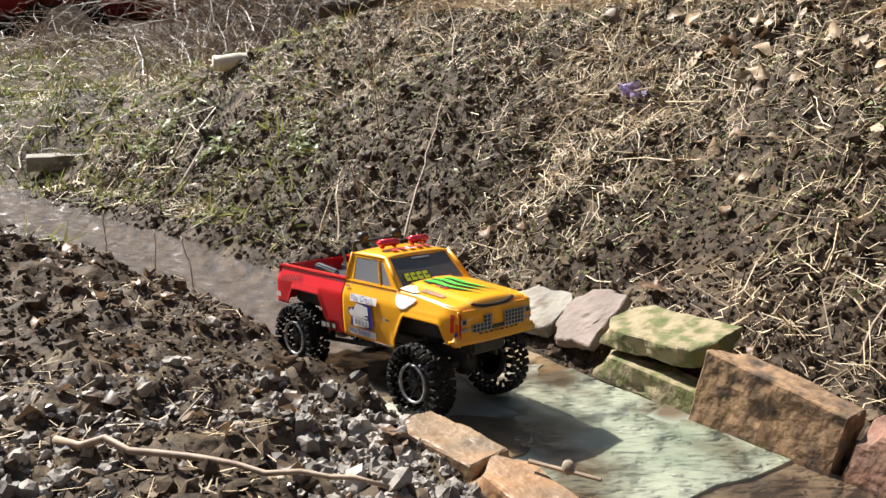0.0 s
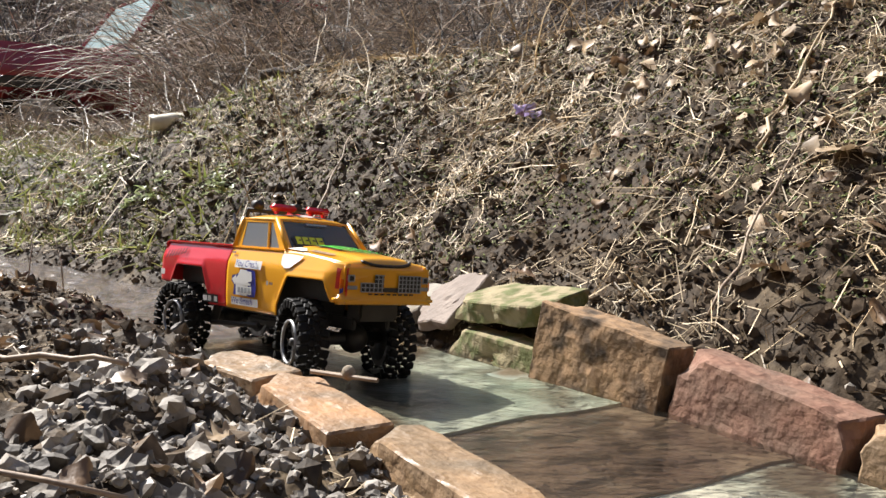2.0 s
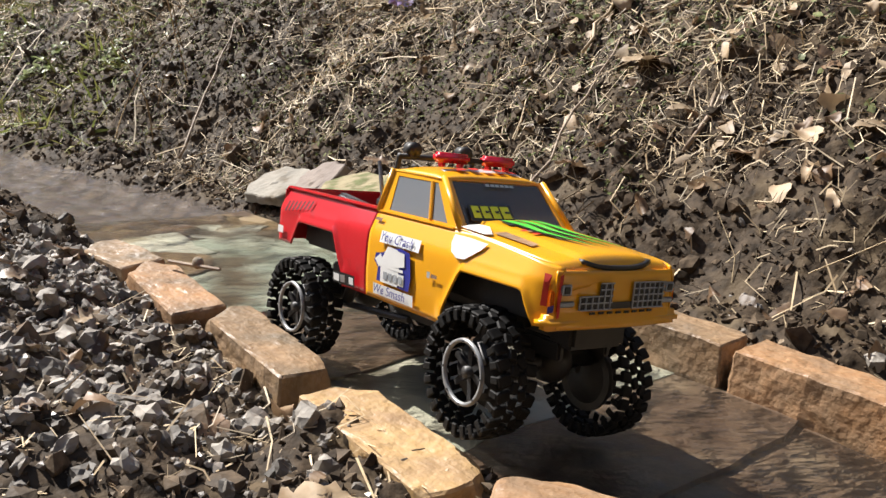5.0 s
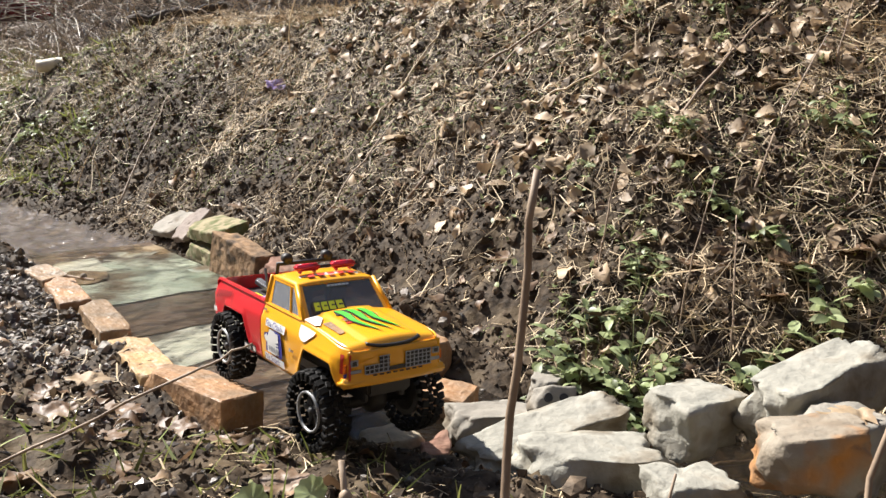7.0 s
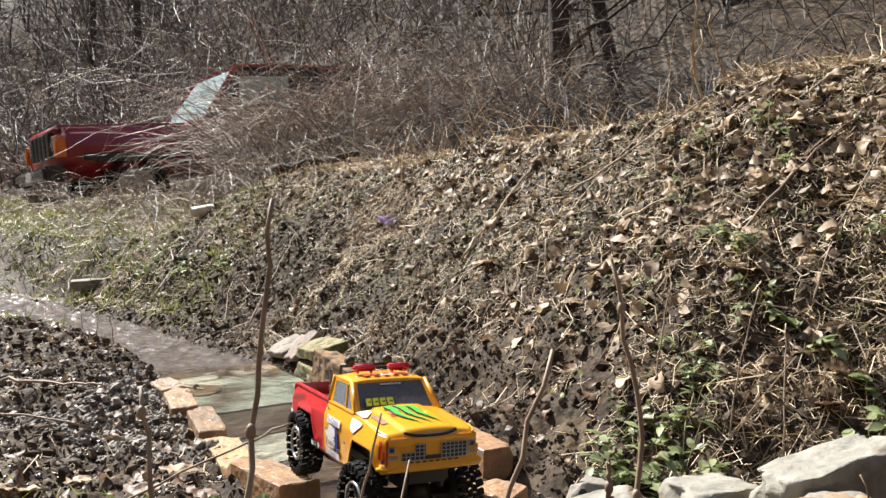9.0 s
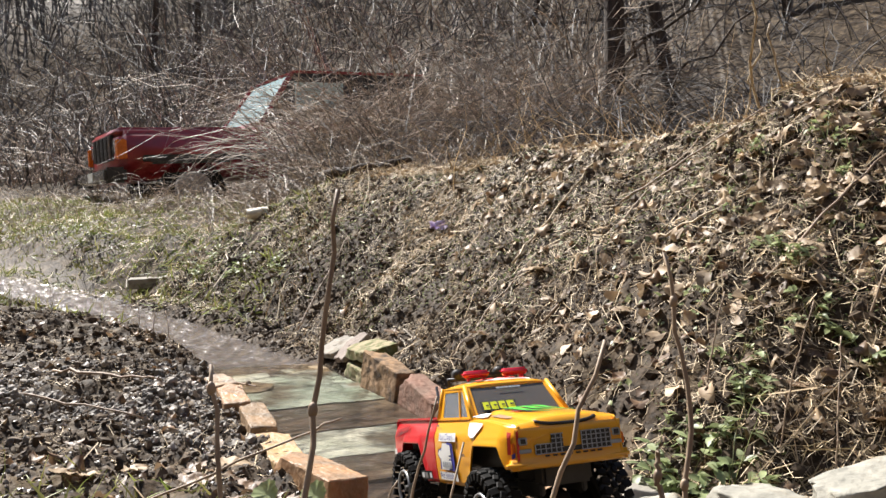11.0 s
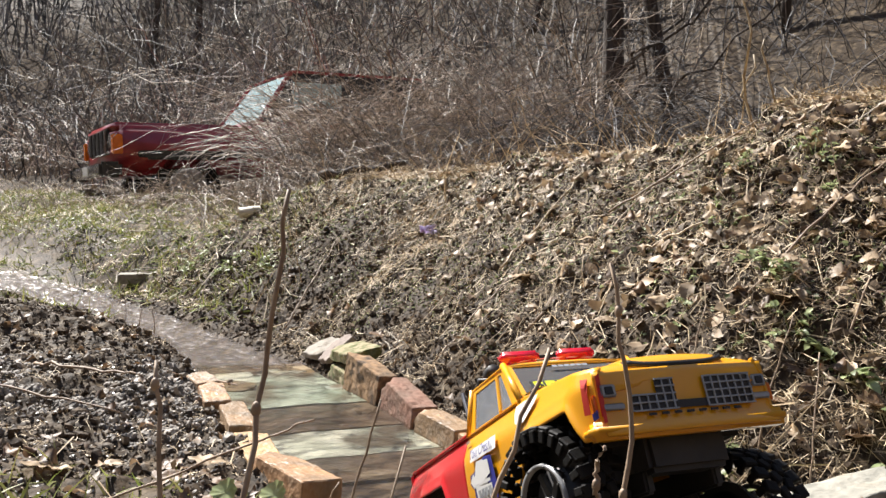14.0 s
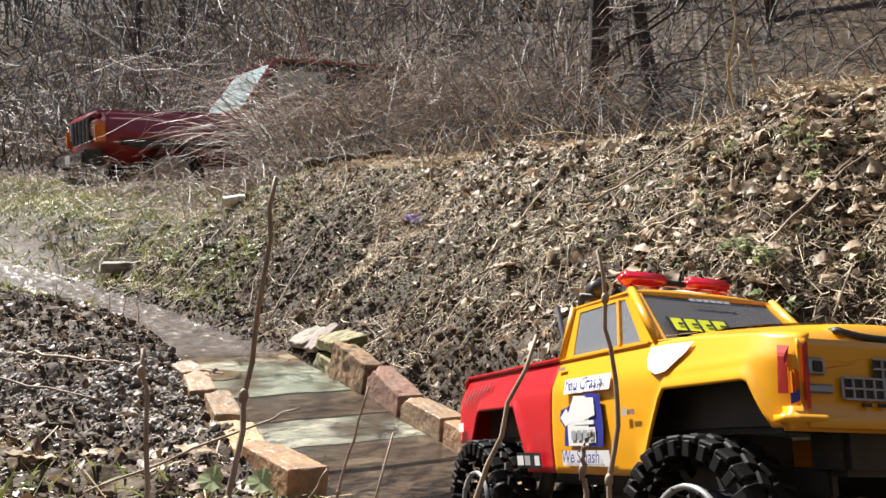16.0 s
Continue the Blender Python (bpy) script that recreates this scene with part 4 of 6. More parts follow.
# long thin stem that leans out over the pool, and stems on the bank
reed([(0.4, -0.1, 0.165), (0.494, -0.08, 0.215), (0.722, -0.026, 0.32), (0.798, -0.008, 0.355)], 0.0044, "long yellowish stem leaning over the water")
for k, (x, y, h, dx, dy) in enumerate([(1.52, 0.52, 0.3, 0.07, 0.05), (1.62, 0.48, 0.28, 0.03, 0.12), (1.72, 0.75, 0.4, 0.2, 0.1), (1.9, 0.5, 0.5, 0.12, -0.05), (1.95, 0.7, 0.45, 0.2, 0.1), (1.4, 0.7, 0.22, 0.04, 0.06),
                                       (1.8, 1.1, 0.3, -0.1, 0.05), (2.0, 1.0, 0.4, 0.15, 0.1), (2.05, 0.3, 0.5, -0.1, 0.0)]):
    z = float(heights(x, y))
    reed([(x, y, z - 0.03), (x + dx * 0.4, y + dy * 0.4, z + h * 0.5), (x + dx, y + dy, z + h)], 0.0035 + 0.0005 * (k % 3), "dry stalk standing on the bank", (0.4,))
for k, (a, b, r) in enumerate([((0.85, 1.62), (1.1, 1.9), 0.004), ((0.98, 1.3), (1.5, 1.75), 0.0045), ((0.7, 1.35), (1.05, 1.75), 0.003), ((1.3, 1.35), (1.55, 1.2), 0.004), ((1.2, 1.6), (1.7, 1.5), 0.004), ((1.55, 0.9), (2.0, 1.25), 0.004),
                               ((0.9, 2.0), (1.35, 2.1), 0.004), ((-0.1, 2.1), (-0.02, 2.5), 0.004), ((1.45, 0.3), (1.85, 0.3), 0.005), ((1.3, 0.42), (1.6, 0.36), 0.005), ((-0.55, 0.62), (0.1, 0.6), 0.004), ((-0.4, 0.95), (0.0, 0.85), 0.005)]):
    za, zb = float(heights(*a)) + 0.012, float(heights(*b)) + 0.02
    m = (Vector((*a, za)) + Vector((*b, zb))) / 2
    mz = float(heights(m.x, m.y)) + 0.015
    ob = part("fallen_stick", tube(wavy((*a, za), (m.x, m.y, max(mz, m.z)), 6, 0.02, k)[:-1] + wavy((m.x, m.y, max(mz, m.z)), (*b, zb), 6, 0.02, k + 30), r, r * 0.5), STEM if k % 3 else STRAW, None, "dry stick lying across the litter", True)
    tagged(ob, category="stick", group="fallen sticks")
lg = part("log", tube(wavy((-0.62, 3.86, 0.98), (-0.1, 4.0, 1.1), 8, 0.05, 3), 0.035, 0.022, 10), BARK, None, "short dark rotten log on the bank", True)
tagged(lg, category="log")


def big_leaf(x, y, size, rz, seed, mat, label, tilt=(0, 0), z=None):
    r = random.Random(seed)
    size *= r.uniform(0.6, 0.85)
    n, m, rows, lobes, curl = 20, 9, [], r.choice((3, 4, 5)), r.uniform(-0.5, 0.7)
    for i in range(n + 1):
        f = i / n
        w = 0.42 * math.sin(math.pi * min(1, f * 0.93 + 0.04)) ** 0.7 * (1 - 0.45 * abs(math.sin(f * lobes * math.pi)) ** 1.5) + 0.008
        for k in range(m):
            s = 2 * k / (m - 1) - 1
            rows.append((f - 0.5, s * w * (1 + 0.2 * r.uniform(-1, 1) * (abs(s) == 1)), curl * (s * w) ** 2 + 0.12 * curl * math.sin(3 * f + seed) + 0.03 * abs(s)))
    v = np.array(rows)
    v = v + 0.1 * np.stack([fbm(v[:, 0] * 5 + seed + k * 5, v[:, 1] * 5, 3, seed + k) for k in range(3)], -1)
    t = sheet_faces(n + 1, m)
    ob = add_mesh("fallen_leaf", v * size, t, mat)
    ob.matrix_world = pose(x, y, (float(heights(x, y)) if z is None else z) + 0.008, tilt[0], tilt[1], rz)
    return tagged(ob, label, "leaf", "large fallen leaves")


for k, (x, y, s, rz) in enumerate([(0.42, 0.42, 0.13, 20), (0.36, 0.36, 0.11, 80), (0.52, 0.27, 0.12, -10), (0.44, 0.2, 0.1, 40), (0.3, 0.24, 0.09, 70), (0.62, 0.22, 0.12, 5), (0.72, 0.16, 0.1, 30), (0.56, 0.12, 0.09, -40),
                                   (0.12, 0.78, 0.08, 50), (-0.02, 1.08, 0.07, 100), (0.8, 1.35, 0.13, -20), (0.44, 1.64, 0.12, -15), (0.95, 1.5, 0.12, 30), (1.05, 1.22, 0.1, 80), (1.78, 0.62, 0.15, 20), (1.72, 0.56, 0.12, 100),
                                   (1.62, 0.86, 0.12, 0), (1.9, 0.62, 0.11, -30), (1.58, 0.66, 0.1, 60), (1.36, -0.12, 0.1, 10), (1.25, -0.2, 0.11, 60), (0.85, -0.1, 0.1, 0), (1.1, -0.3, 0.12, 40), (0.5, -0.05, 0.1, 70), (0.3, 0.05, 0.11, 30)]):
    big_leaf(x, y, s, rz, k + 3, LEAF if k % 4 else LEAF_PALE, "curled brown dead oak leaf" if k % 4 else "pale dry curled leaf", (random.uniform(-15, 15), random.uniform(-15, 15)))
big_leaf(1.56, -0.08, 0.12, 20, 60, LEAF_PALE, "dry tan leaf draped on a rock", (6, -6), 0.285)


def green_plant(x, y, n, reach, size, seed, label):
    """Leafy green shoots from one root."""
    r = random.Random(seed)
    z0 = float(heights(x, y))
    ob = new("green_plant")
    ob.location = (x, y, z0)
    tagged(ob, label, "plant", "green plants on the bank")
    st, V, T = bmesh.new(), [], []
    for k in range(n):
        a, ln, up = r.uniform(0, 6.283), r.uniform(0.4, 1) * reach, r.uniform(0.3, 1.2)
        pts = [Vector((math.cos(a) * ln * f, math.sin(a) * ln * f, float(heights(x + math.cos(a) * ln * f, y + math.sin(a) * ln * f)) - z0 + 0.05 * up * math.sin(f * 2.2) * reach / 0.1)) for f in (0, 0.35, 0.7, 1)]
        tube(pts, 0.0012, 0.0007, 4, st)
        for f in (0.3, 0.45, 0.6, 0.75, 0.9, 1.0):
            for sgn in (-1, 1):
                v, t = BLADES[r.randrange(3)]
                p = pts[0].lerp(pts[3], f)
                p.z = pts[min(3, int(f * 3.2))].z + 0.004
                m = Matrix.Translation(p) @ Matrix.Rotation(a + sgn * r.uniform(0.4, 1.4), 4, "Z") @ Matrix.Rotation(r.uniform(-0.9, 0.3), 4, "Y") @ Matrix.Rotation(r.uniform(-0.6, 0.6), 4, "X")
                s = size * r.uniform(0.6, 1.2)
                T.append(t + sum(len(q) for q in V))
                V.append(np.array([(m @ Vector(q * s))[:] for q in v]))
    tagged(part("shoot_tangle", st, GRASS, ob), kind="stuff")
    lv = add_mesh("foliage", np.concatenate(V), np.concatenate(T), GREEN)
    lv.parent = ob
    return ob


for k, (x, y, n, reach, s) in enumerate([(1.35, 0.52, 9, 0.11, 0.03), (1.43, 0.48, 9, 0.1, 0.03), (1.3, 0.63, 5, 0.09, 0.024), (1.47, 0.6, 6, 0.1, 0.026), (1.38, 0.43, 7, 0.08, 0.027), (1.66, 0.46, 3, 0.1, 0.042), (1.73, 0.42, 3, 0.1, 0.042),
                                         (1.6, 0.95, 6, 0.08, 0.022), (1.75, 1.25, 6, 0.08, 0.016), (1.98, 0.85, 7, 0.1, 0.022), (1.55, 1.35, 5, 0.07, 0.015), (2.1, 0.55, 8, 0.14, 0.04), (1.9, 0.32, 8, 0.12, 0.04), (1.43, 0.94, 3, 0.07, 0.016), (1.47, 0.74, 4, 0.08, 0.02), (1.63, 0.79, 4, 0.08, 0.02), (1.72, 0.7, 3, 0.09, 0.034), (1.53, 1.16, 5, 0.06, 0.014), (1.79, 1.17, 5, 0.07, 0.016), (1.84, 0.56, 3, 0.1, 0.04), (-0.8, 3.05, 8, 0.12, 0.024), (-1.15, 3.3, 8, 0.14, 0.024), (-0.45, 2.75, 6, 0.1, 0.02)]):
    green_plant(x, y, n, reach, s, k, "low leafy green plant creeping over litter" if s < 0.035 else "broad-leaved green plant on the bank")
# round green leaves in the foreground
for k, (x, y, h) in enumerate([(0.885, -0.52, 0.06), (0.925, -0.5, 0.055), (0.985, -0.5, 0.06), (1.0, -0.52, 0.05)]):
    z = float(heights(x, y))
    ob = new("round_leaved_plant")
    ob.location = (x, y, z)
    tagged(ob, "young plant with round scalloped green leaves", "plant", "young plants before the camera")
    part("stem", tube([(0, 0, 0), (0.004, 0, h * 0.6), (0.01, 0.005, h)], 0.0015, 0.001, 5), GRASS, ob)
    bm = bmesh.new()
    c = bm.verts.new((0.01, 0.0, h))
    ring = [bm.verts.new((0.01 + 0.012 * math.cos(a) * (1 + 0.08 * math.sin(9 * a)), 0.012 * math.sin(a) * (1 + 0.08 * math.sin(9 * a)), h + 0.006 + 0.004 * math.sin(2 * a))) for a in [i * 2 * math.pi / 36 for i in range(36)]]
    for i in range(36):
        bm.faces.new((c, ring[i], ring[(i + 1) % 36]))
    bmesh.ops.rotate(bm, cent=(0.01, 0, h), matrix=Matrix.Rotation(radians(50), 3, "X"), verts=bm.verts)
    part("leaf", bm, GREEN, ob, smooth=True)

# rusty bolt with twigs on the second brick
nail = new("rusty_bolt")
nail.location = (0.2, 0.97, 0.203)
tagged(nail, "rusty bolt lying on an orange brick", "bolt")
part("shank", tube([(-0.045, 0.02, 0.004), (0.035, -0.025, 0.006)], 0.0028, 0.0024, 8), STEM, nail)
bm = bmesh.new()
bmesh.ops.create_icosphere(bm, subdivisions=2, radius=0.009, matrix=Matrix.Translation((0.0, 0.0, 0.008)) @ Matrix.Diagonal((0.9, 1, 1, 1)))
part("head", bm, RUST_STONE, nail, "crusted rusty head", True)


# ---- litter on the bank ----
cup = new("paper_cup")
cup.matrix_world = pose(-0.88, 3.53, 0.735, 0, 84, 24)
tagged(cup, "crushed cream paper cup lying on the bank", "cup")
bm = bmesh.new()
bmesh.ops.create_cone(bm, cap_ends=True, segments=24, radius1=0.03, radius2=0.042, depth=0.2)
bmesh.ops.subdivide_edges(bm, edges=[e for e in bm.edges if abs(e.verts[0].co.z - e.verts[1].co.z) > 0.1], cuts=5)
for v in bm.verts:
    v.co += Vector((noise.noise(v.co * 20), noise.noise(v.co * 20 + Vector((5, 0, 0))), 0)) * 0.008
part("body", bm, CUP_WHITE, cup, smooth=True)
bm = bmesh.new()
bmesh.ops.create_cone(bm, cap_ends=False, segments=24, radius1=0.0415, radius2=0.0445, depth=0.03, matrix=Matrix.Translation((0, 0, 0.06)))
part("band", bm, BRICK_RED, cup, "brown printed band")
wv = []
for i in range(9):
    for j in range(7):
        p = Vector((i / 8 - 0.5, j / 6 - 0.5, 0))
        wv.append((p.x * 0.09, p.y * 0.05, 0.02 * noise.noise(p * 5) + 0.012 * noise.noise(p * 11) + 0.02 * abs(p.x)))
wr = add_mesh("candy_wrapper", np.array(wv), sheet_faces(9, 7), LILAC)
wr.matrix_world = pose(0.47, 2.23, float(heights(0.47, 2.23)) + 0.02, 38, 0, 25)
tagged(wr, "crumpled lilac candy wrapper on the soil", "wrapper")


# ---- woodland behind ----
def tree(x, y, r, h, seed, lean, label):
    rr = random.Random(seed)
    z = float(heights(x, y, False)) - 0.1
    ob = new("tree")
    ob.location = (x, y, z)
    tagged(ob, label, "tree", "bare trees behind the bank")
    line = [Vector((lean[0] * f * h + 0.06 * h * 0.2 * noise.noise(Vector((f * 3, seed, 0))), lean[1] * f * h, f * h)) for f in [k / 12 for k in range(13)]]
    part("trunk", tube(line, r, r * 0.45, 12), BARK, ob, smooth=True)
    tw = bmesh.new()
    for k in range(9):
        f = rr.uniform(0.12, 0.95)
        p = line[int(f * 12)]
        a, ln = rr.uniform(0, 6.28), rr.uniform(0.6, 2.2)
        q = p + Vector((math.cos(a) * ln, math.sin(a) * ln, rr.uniform(0.1, 1.0) * ln))
        pts = wavy(p, q, 7, 0.35, seed + k)
        part("limb", tube(pts, r * 0.22, r * 0.05, 6), BARK, ob, smooth=True)
        for j in range(7):
            s = pts[rr.randrange(2, 8)]
            e = s + Vector((rr.uniform(-1, 1), rr.uniform(-1, 1), rr.uniform(-0.4, 0.8))) * 0.7
            tube(wavy(s, e, 4, 0.2, seed + k + j), r * 0.05, r * 0.015, 4, tw)
    tagged(part("twig_tangle", tw, SHADED_TWIG, ob), kind="stuff")
    return ob


tree(1.04, 8.2, 0.125, 7, 1, (-0.01, 0), "dark bare tree trunk above the bank")
tree(1.78, 8.3, 0.085, 7, 2, (-0.22, 0), "leaning dark bare tree trunk")
for k, (x, y, r, h, lx) in enumerate([(3.05, 9.6, 0.06, 7, -0.04), (3.6, 10.2, 0.05, 7, -0.02), (5.6, 11.5, 0.1, 8, 0.03), (-0.3, 12.5, 0.05, 8, 0.1), (-7.4, 15.0, 0.07, 8, 0.0), (-9.0, 16.0, 0.08, 8, 0.03), (-4.0, 17.0, 0.06, 9, 0.06)]):
    tree(x, y, r, h, 10 + k, (lx, 0), "slender bare tree of the winter wood")
for k, (x, y, top, dx) in enumerate([(1.77, 2.6, 1.85, -0.07), (1.84, 2.55, 1.55, -0.05), (1.68, 2.62, 1.5, 0.08)]):
    z = float(heights(x, y))
    sap = part("sapling", tube(wavy((x, y, z - 0.03), (x + dx, y, max(top, z + 0.25)), 9, 0.1, k + 2), 0.008 - 0.002 * k, 0.004, 7), STRAW, None, "pale crooked bare sapling on the crest", True)
    tagged(sap, category="sapling", group="saplings on the crest")


# ---- the model truck ----
def box_bm(c, s, bevel=0.002, seg=2, bm=None):
    bm = bm or bmesh.new()
    g = bmesh.ops.create_cube(bm, size=1, matrix=Matrix.Translation(c) @ Matrix.Diagonal((*s, 1)))
    if bevel:
        es = list({e for v in g["verts"] for e in v.link_edges})
        bmesh.ops.bevel(bm, geom=es, offset=bevel, segments=seg, affect="EDGES")
    return bm


def cyl_bm(a, b, r, seg=16, bm=None, r2=None):
    return tube([a, b], r, r if r2 is None else r2, seg, bm)


def surface(f, us, vs, bm=None, thick=0.0):
    """A sheet of quads: f(u, v) gives the place."""
    bm = bm or bmesh.new()
    rows = [[bm.verts.new(f(u, v)) for v in vs] for u in us]
    for i in range(len(us) - 1):
        for j in range(len(vs) - 1):
            bm.faces.new((rows[i][j], rows[i + 1][j], rows[i + 1][j + 1], rows[i][j + 1]))
    return bm


def solid(bm, t):
    bmesh.ops.recalc_face_normals(bm, faces=bm.faces[:])
    bmesh.ops.solidify(bm, geom=bm.faces[:], thickness=t)
    bmesh.ops.recalc_face_normals(bm, faces=bm.faces[:])
    return bm


def steps(a, b, n):
    return [a + (b - a) * k / n for k in range(n + 1)]


def flat(pts, place, bm=None, rings=1):
    """A flat patch: outline points (u, v) put into space by place(u, v)."""
    bm = bm or bmesh.new()
    if rings == 1:
        bm.faces.new([bm.verts.new(place(*p)) for p in pts])
        return bm
    cu, cv = sum(p[0] for p in pts) / len(pts), sum(p[1] for p in pts) / len(pts)
    inner = [bm.verts.new(place(cu, cv))]
    last = None
    for k in range(1, rings + 1):
        ring = [bm.verts.new(place(cu + (u - cu) * k / rings, cv + (v - cv) * k / rings)) for u, v in pts]
        for i in range(len(pts)):
            j = (i + 1) % len(pts)
            bm.faces.new((inner[0], ring[i], ring[j]) if k == 1 else (last[i], ring[i], ring[j], last[j]))
        last = ring
    return bm


HALF, BASE, TYRE_R = 0.082, 0.157, 0.0615
HUB_FRONT, HUB_REAR, TRACK = 0.146, -0.184, 0.078
truck = new("model_truck")
tagged(truck, "yellow and red model pickup truck with stickers and knobbly tyres", "model truck")


def arch(x):
    """How far an x lies inside a wheel arch: the arch's lower edge there, or None."""
    for c in (BASE, -BASE):
        d = abs(x - c)
        if d < 0.066:
            return 0.083 if d < 0.042 else 0.083 - (d - 0.042) / 0.024 * 0.044
    return None


def lower(x):
    plain = 0.056 if x > BASE + 0.066 else (0.053 if x < -BASE - 0.066 else 0.027)
    a = arch(x)
    if a is None:
        return plain
    return max(a, 0.056 if x > BASE else plain, 0.053 if x < -BASE else plain)


def upper(x):
    return 0.119 if x < 0.085 else 0.119 - 0.012 * ((x - 0.085) / 0.145) ** 1.4


def side_y(x, z):
    f = (z - 0.03) / 0.09
    y = HALF + 0.002 * math.sin(math.pi * min(1, max(0, f))) - 0.009 * max(0, f - 0.72) / 0.28 - 0.004 * max(0, 0.2 - f)
    low = arch(x)
    for c in (BASE, -BASE):
        d = abs(x - c)
        if d < 0.085:
            edge = 0.083 if d < 0.042 else 0.083 - (min(d, 0.066) - 0.042) / 0.024 * 0.044
            away = math.hypot(max(0, d - 0.066), max(0, z - edge))
            y += 0.0035 * math.exp(-(away / 0.008) ** 2)
    if x > 0.2:
        y -= 0.012 * ((x - 0.2) / 0.03) ** 2
    return y


def side_panel(x0, x1, sgn, n):
    def f(u, v):
        z = lower(u) + (upper(u) - lower(u)) * v
        return (u, sgn * side_y(u, z), z)
    us = steps(x0, x1, n)
    us = sorted(us + [c + s * d for c in (BASE, -BASE) for s in (-1, 1) for d in (0.0655, 0.0665) if x0 < c + s * d < x1])
    return solid(surface(f, us, steps(0, 1, 16)), 0.0022)


for sgn in (-1, 1):
    part("bed_side", side_panel(-0.252, -0.0455, sgn, 44), RED, truck, "red bed side with a wheel arch", True)
    part("cab_side", side_panel(-0.045, 0.229, sgn, 56), YELLOW, truck, "yellow door and fender side", True)


def hood(u, v):
    z = upper(u) + 0.006 * (1 - (v / 0.075) ** 2) + (0.0025 if abs(v) < 0.04 else 0) - 0.02 * max(0, (u - 0.217) / 0.014) ** 2
    return (u, v * (1 - 0.1 * max(0, (u - 0.19) / 0.04) ** 2), z)


part("hood", solid(surface(hood, steps(0.082, 0.231, 30), steps(-0.0745, 0.0745, 30)), 0.002), YELLOW, truck, "yellow hood with green claw marks", True)


def fascia(u, v):
    return (0.2275 + 0.004 * (1 - (u / 0.075) ** 2) + (0.006 * max(0, (0.068 - v) / 0.012) if v < 0.068 else 0), u, v)


part("front_panel", solid(surface(fascia, steps(-0.0745, 0.0745, 24), steps(0.056, 0.104, 10)), 0.002), YELLOW, truck, "flat yellow nose panel", True)
bm = box_bm((0.2335, 0, 0.0605), (0.018, 0.17, 0.013), 0.0045, 3)
for v in bm.verts:
    v.co.x -= 0.012 * (abs(v.co.y) / 0.085) ** 4
part("bumper", bm, YELLOW, truck, smooth=True)
grille = new("grille")
grille.parent = truck


def nose(u, v, o=0.0008):
    return (fascia(u, v)[0] + 0.0012 + o, u, v)


part("backing", surface(lambda u, v: nose(u, v), steps(-0.05, -0.012, 4), steps(0.0715, 0.083, 3)), BLACK, grille)
part("backing", surface(lambda u, v: nose(u, v), steps(0.014, 0.056, 4), steps(0.0715, 0.094, 3)), BLACK, grille)
part("backing", surface(lambda u, v: nose(u, v), steps(-0.028, -0.012, 3), steps(0.083, 0.094, 2)), BLACK, grille)
part("backing", surface(lambda u, v: nose(u, v), steps(-0.012, 0.014, 3), steps(0.0715, 0.0775, 2)), BLACK, grille)
for k in range(8):
    for y0, n in ((-0.05, 6), (0.014, 6)):
        if k < n + 1:
            y = y0 + k * 0.007
            if y > (-0.01 if y0 < 0 else 0.0575):
                continue
            top = 0.094 if y0 > 0 or y > -0.029 else 0.083
            part("bar", box_bm((nose(y, 0.08)[0] + 0.0006, y, (top + 0.0715) / 2), (0.0012, 0.0011, top - 0.0715), 0), SILVER, grille)
for z in (0.0715, 0.0772, 0.083, 0.0886, 0.094):
    for y0, y1 in ((-0.05, -0.012), (0.014, 0.056)):
        if y0 < 0 and z > 0.084:
            y0 = -0.028
        part("bar", box_bm((nose((y0 + y1) / 2, 0.08)[0] + 0.0008, (y0 + y1) / 2, z), (0.0012, y1 - y0, 0.0011), 0), SILVER, grille)
for k in range(8):
    part("slot", box_bm((nose(-0.035 + 0.0105 * k, 0.0675)[0] + 0.0006, -0.035 + 0.0105 * k, 0.0686), (0.001, 0.006, 0.002), 0), BLACK, grille)
for sgn in (-1, 1):
    hl = part("headlight", box_bm((0.2305, sgn * 0.0655, 0.0885), (0.002, 0.0125, 0.0095), 0.001), SILVER, truck, "printed grey headlight")
    part("lens", box_bm((0.2317, sgn * 0.0655, 0.0885), (0.001, 0.007, 0.006), 0.0005), BLACK, hl)
    part("side_lamp", box_bm((0.2305, sgn * 0.0635, 0.0765), (0.002, 0.018, 0.005), 0.001), SILVER, truck, "grey front lamp strip")
    part("marker_lamp", box_bm((0.2255, sgn * 0.0755, 0.08), (0.003, 0.006, 0.014), 0.001), ORANGE_LAMP, truck, "small orange side marker")

# cab above the belt
BELT = {"rl": (-0.045, -0.074), "fl": (0.094, -0.073), "rr": (-0.045, 0.074), "fr": (0.094, 0.073)}
ROOF = {"rl": (-0.036, -0.066), "fl": (0.05, -0.065), "rr": (-0.036, 0.066), "fr": (0.05, 0.065)}
ZB, ZR = 0.118, 0.163


